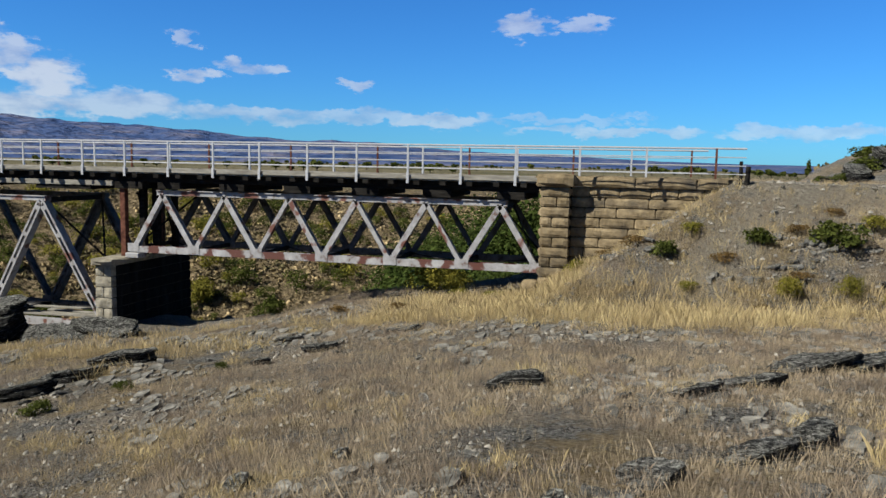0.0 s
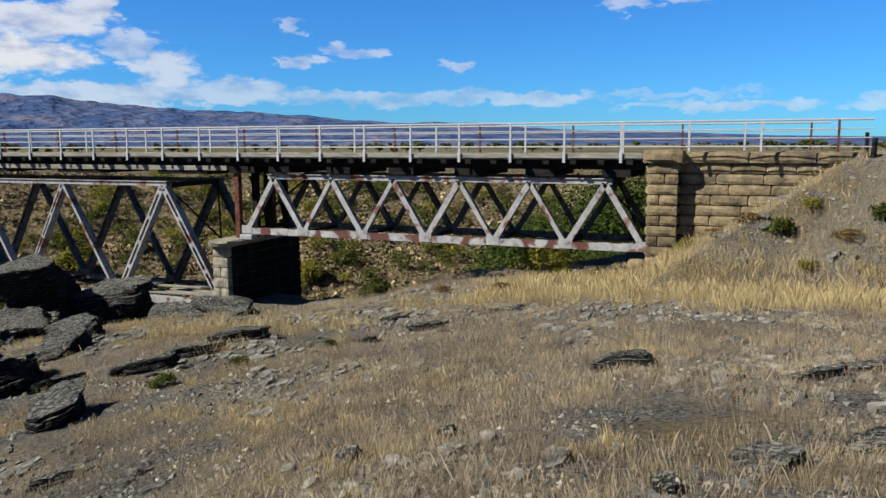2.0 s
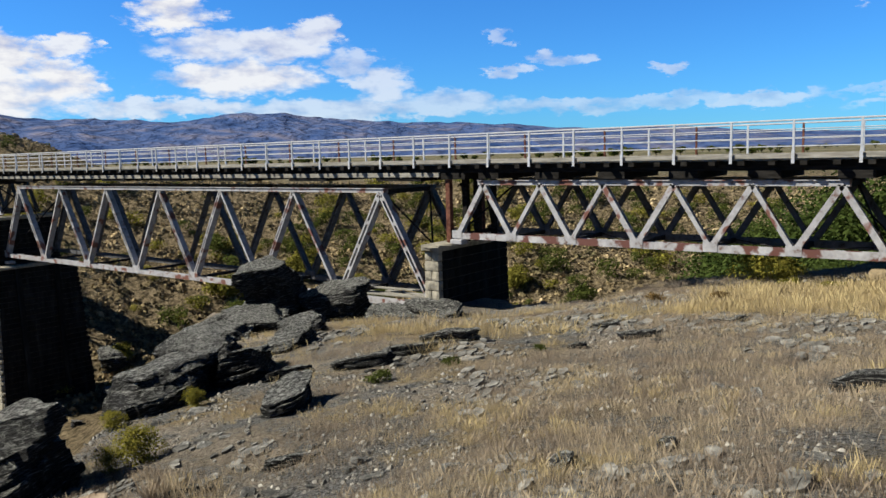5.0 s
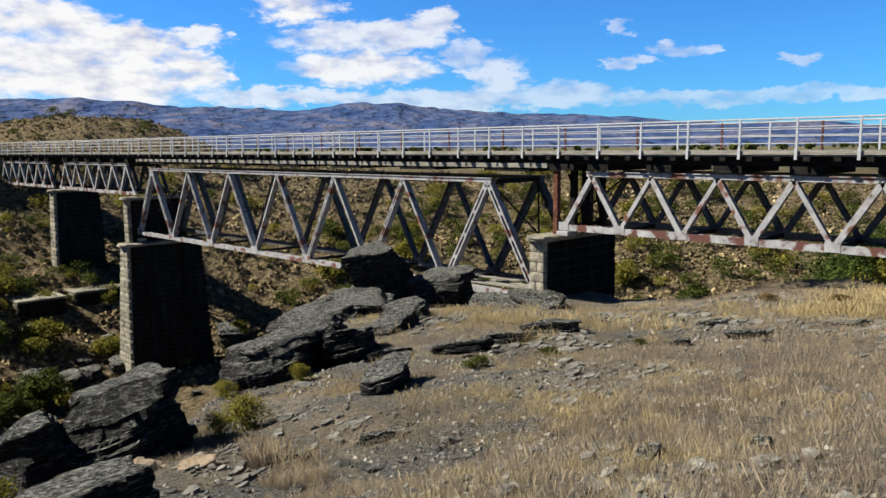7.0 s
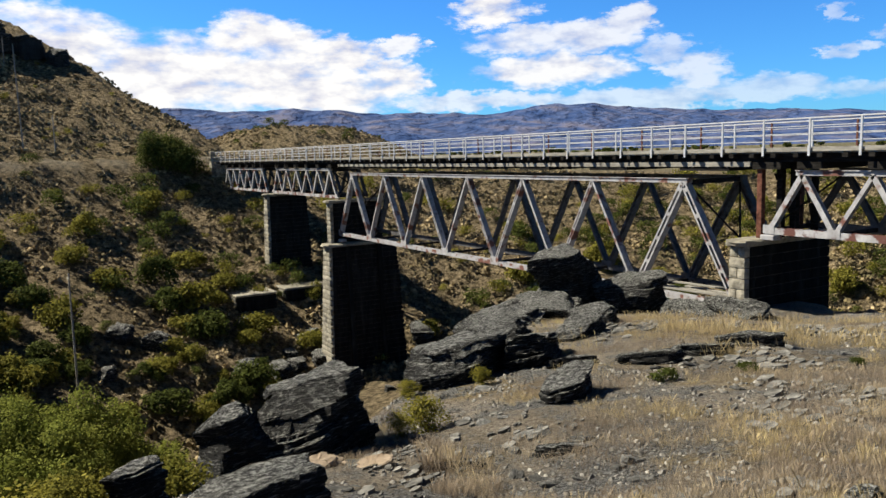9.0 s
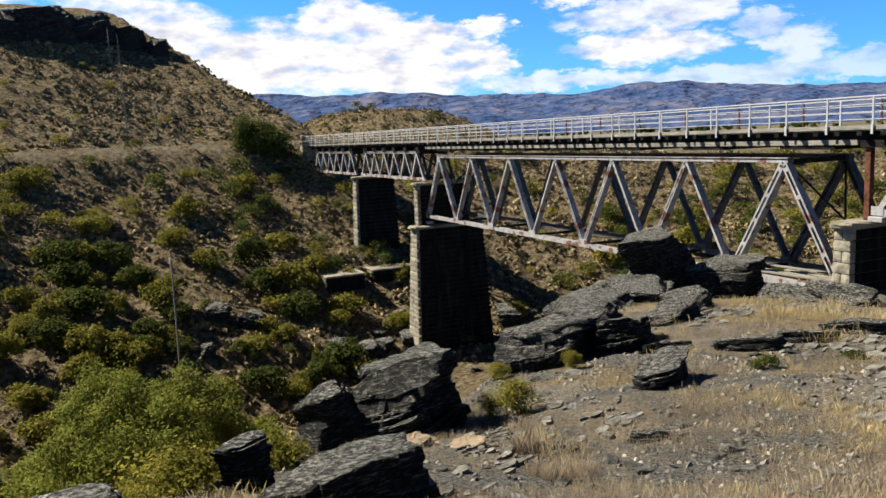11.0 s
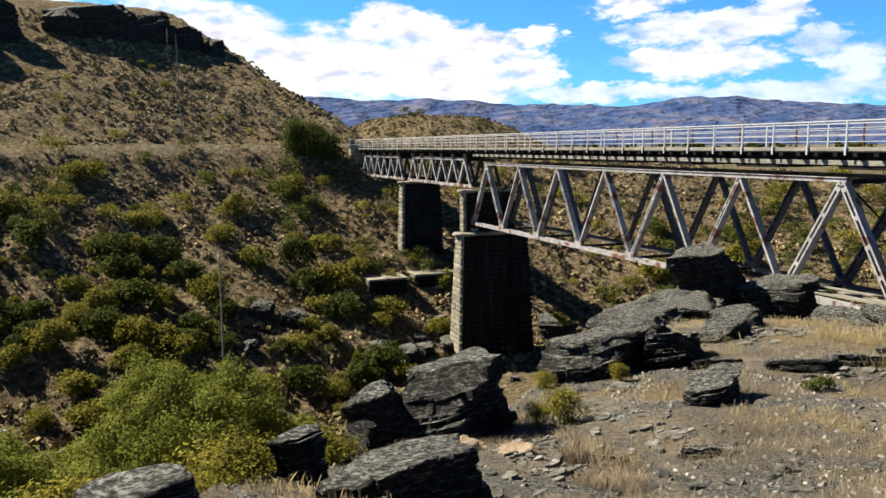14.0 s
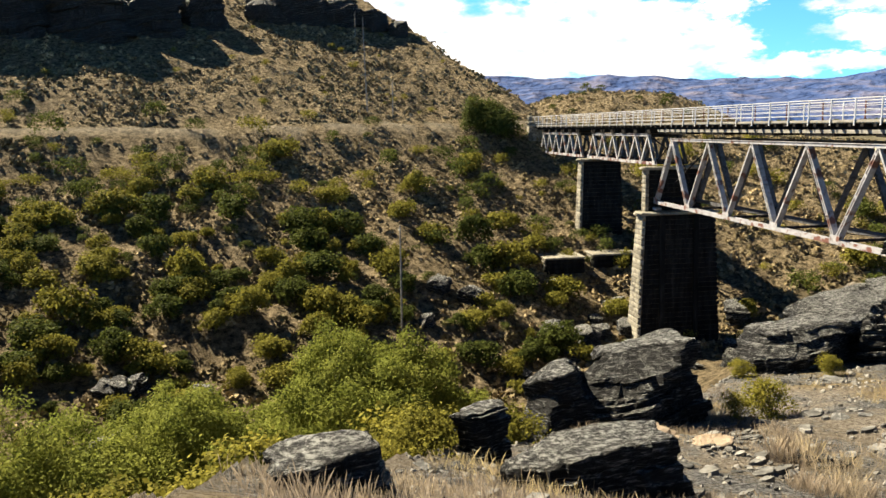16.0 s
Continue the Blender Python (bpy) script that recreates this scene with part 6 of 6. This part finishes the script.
grass("bank_grass", "tan grass tufts on the stony bank", GRASS_GOLD, sow_tufts(20000, 13, 18, 34, bank_keep, 0.22, 0.16, 18), 14)
grass("tussocks", "brownish dry tussocks between the slabs", GRASS_BROWN, TUSSOCK, 8)

# low cushion scrub that covers the far side of the gorge and the hill
def scrub_cover():
    r = np.random.RandomState(15)
    x, y = r.uniform(-145, -34, 60000), r.uniform(-110, 70, 60000)
    far = ~within(x, y, NEAR_SIDE)
    keep = far & (fbm(x * 0.12, y * 0.12, 3) + 0.5 * r.rand(60000) > 0.16) & (to_line(x, y, BENCH)[0] > 2.0)
    x, y = x[keep][:22000], y[keep][:22000]
    x2, y2 = r.uniform(-60, 25, 9000), r.uniform(8, 95, 9000)
    k2 = ~within(x2, y2, TERRACE)
    a3, q3 = r.rand(2600) * 6.283, np.sqrt(r.rand(2600))
    x, y = np.concatenate([x, x2[k2], -177 + 36 * q3 * np.cos(a3)]), np.concatenate([y, y2[k2], 39 + 33 * q3 * np.sin(a3)])
    n, per = len(x), 9
    s = r.uniform(0.12, 0.42, n)
    z = ground_height(x, y)
    X, Y, Z, S = (np.repeat(v, per) for v in (x, y, z, s))
    d = r.normal(size=(n * per, 3))
    d /= np.linalg.norm(d, axis=1, keepdims=True)
    d[:, 2] = np.abs(d[:, 2]) * 0.8
    p = np.stack([X, Y, Z], 1) + d * S[:, None]
    nrm = d + 0.5 * r.normal(size=d.shape)
    u = np.cross(nrm, r.normal(size=d.shape))
    u /= np.linalg.norm(u, axis=1, keepdims=True) + 1e-9
    v = np.cross(nrm, u)
    v /= np.linalg.norm(v, axis=1, keepdims=True) + 1e-9
    q = (S * 0.55)[:, None]
    quad = np.stack([p - v * q, p + u * q, p + v * q, p - u * q], 1).reshape(-1, 3)
    me = bpy.data.meshes.new("slope_scrub")
    me.from_pydata(quad.tolist(), [], np.arange(len(quad)).reshape(-1, 4).tolist())
    me.materials.append(SCRUB)
    me.update()
    return me


SCRUB = material("brown_cushion_scrub", [(0.35, (0.08891, 0.08043, 0.0428)), (0.5, (0.1955, 0.1536, 0.08652)), (0.65, (0.3699, 0.2861, 0.1647))], 0.25, 5, 0.9, 0, random=0.5, island=True, space="World")
tagged(new("slope_scrub", scrub_cover()), "low brown and olive cushion scrub on the slopes", "scrub", kind="stuff")

# poles on the far slope
for x, y, h in ((-57.8, -22.6, 9.0), (-103.5, -19.0, 5.0), (-133.0, -22.5, 4.5)):
    pole = empty("timber_pole", "slender grey timber pole standing on the slope", "pole", "slope poles", at=(x, y, ground_at(x, y) - 0.3))
    bm = nb()
    rod(bm, (0, 0, 0), (0.1, 0.05, h), 0.085, 7, 0.06)
    part("shaft", bm, TIMBER_PALE, pole)
    bm = nb()
    box(bm, -0.5, 0.6, -0.05, 0.05, h - 0.45, h - 0.33)
    part("crossarm", bm, TIMBER_PALE, pole)

# old fence running down the hill to the track
hill_fence = empty("wire_fence", "line of weathered fence posts down the hillside", "fence", at=(-118, -20, ground_at(-118, -20)))
for i in range(13):
    f = i / 12
    x, y = -136.0 + 33.5 * f, -21.0 - 1.5 * f
    bm = nb()
    rod(bm, (x, y, ground_at(x, y) - 0.3), (x + 0.05, y, ground_at(x, y) + (2.6 if i % 6 == 0 else 1.5)), 0.11, 6, 0.09)
    bm.transform(Matrix.Translation(-hill_fence.location))
    part("post", bm, TIMBER_PALE, hill_fence)
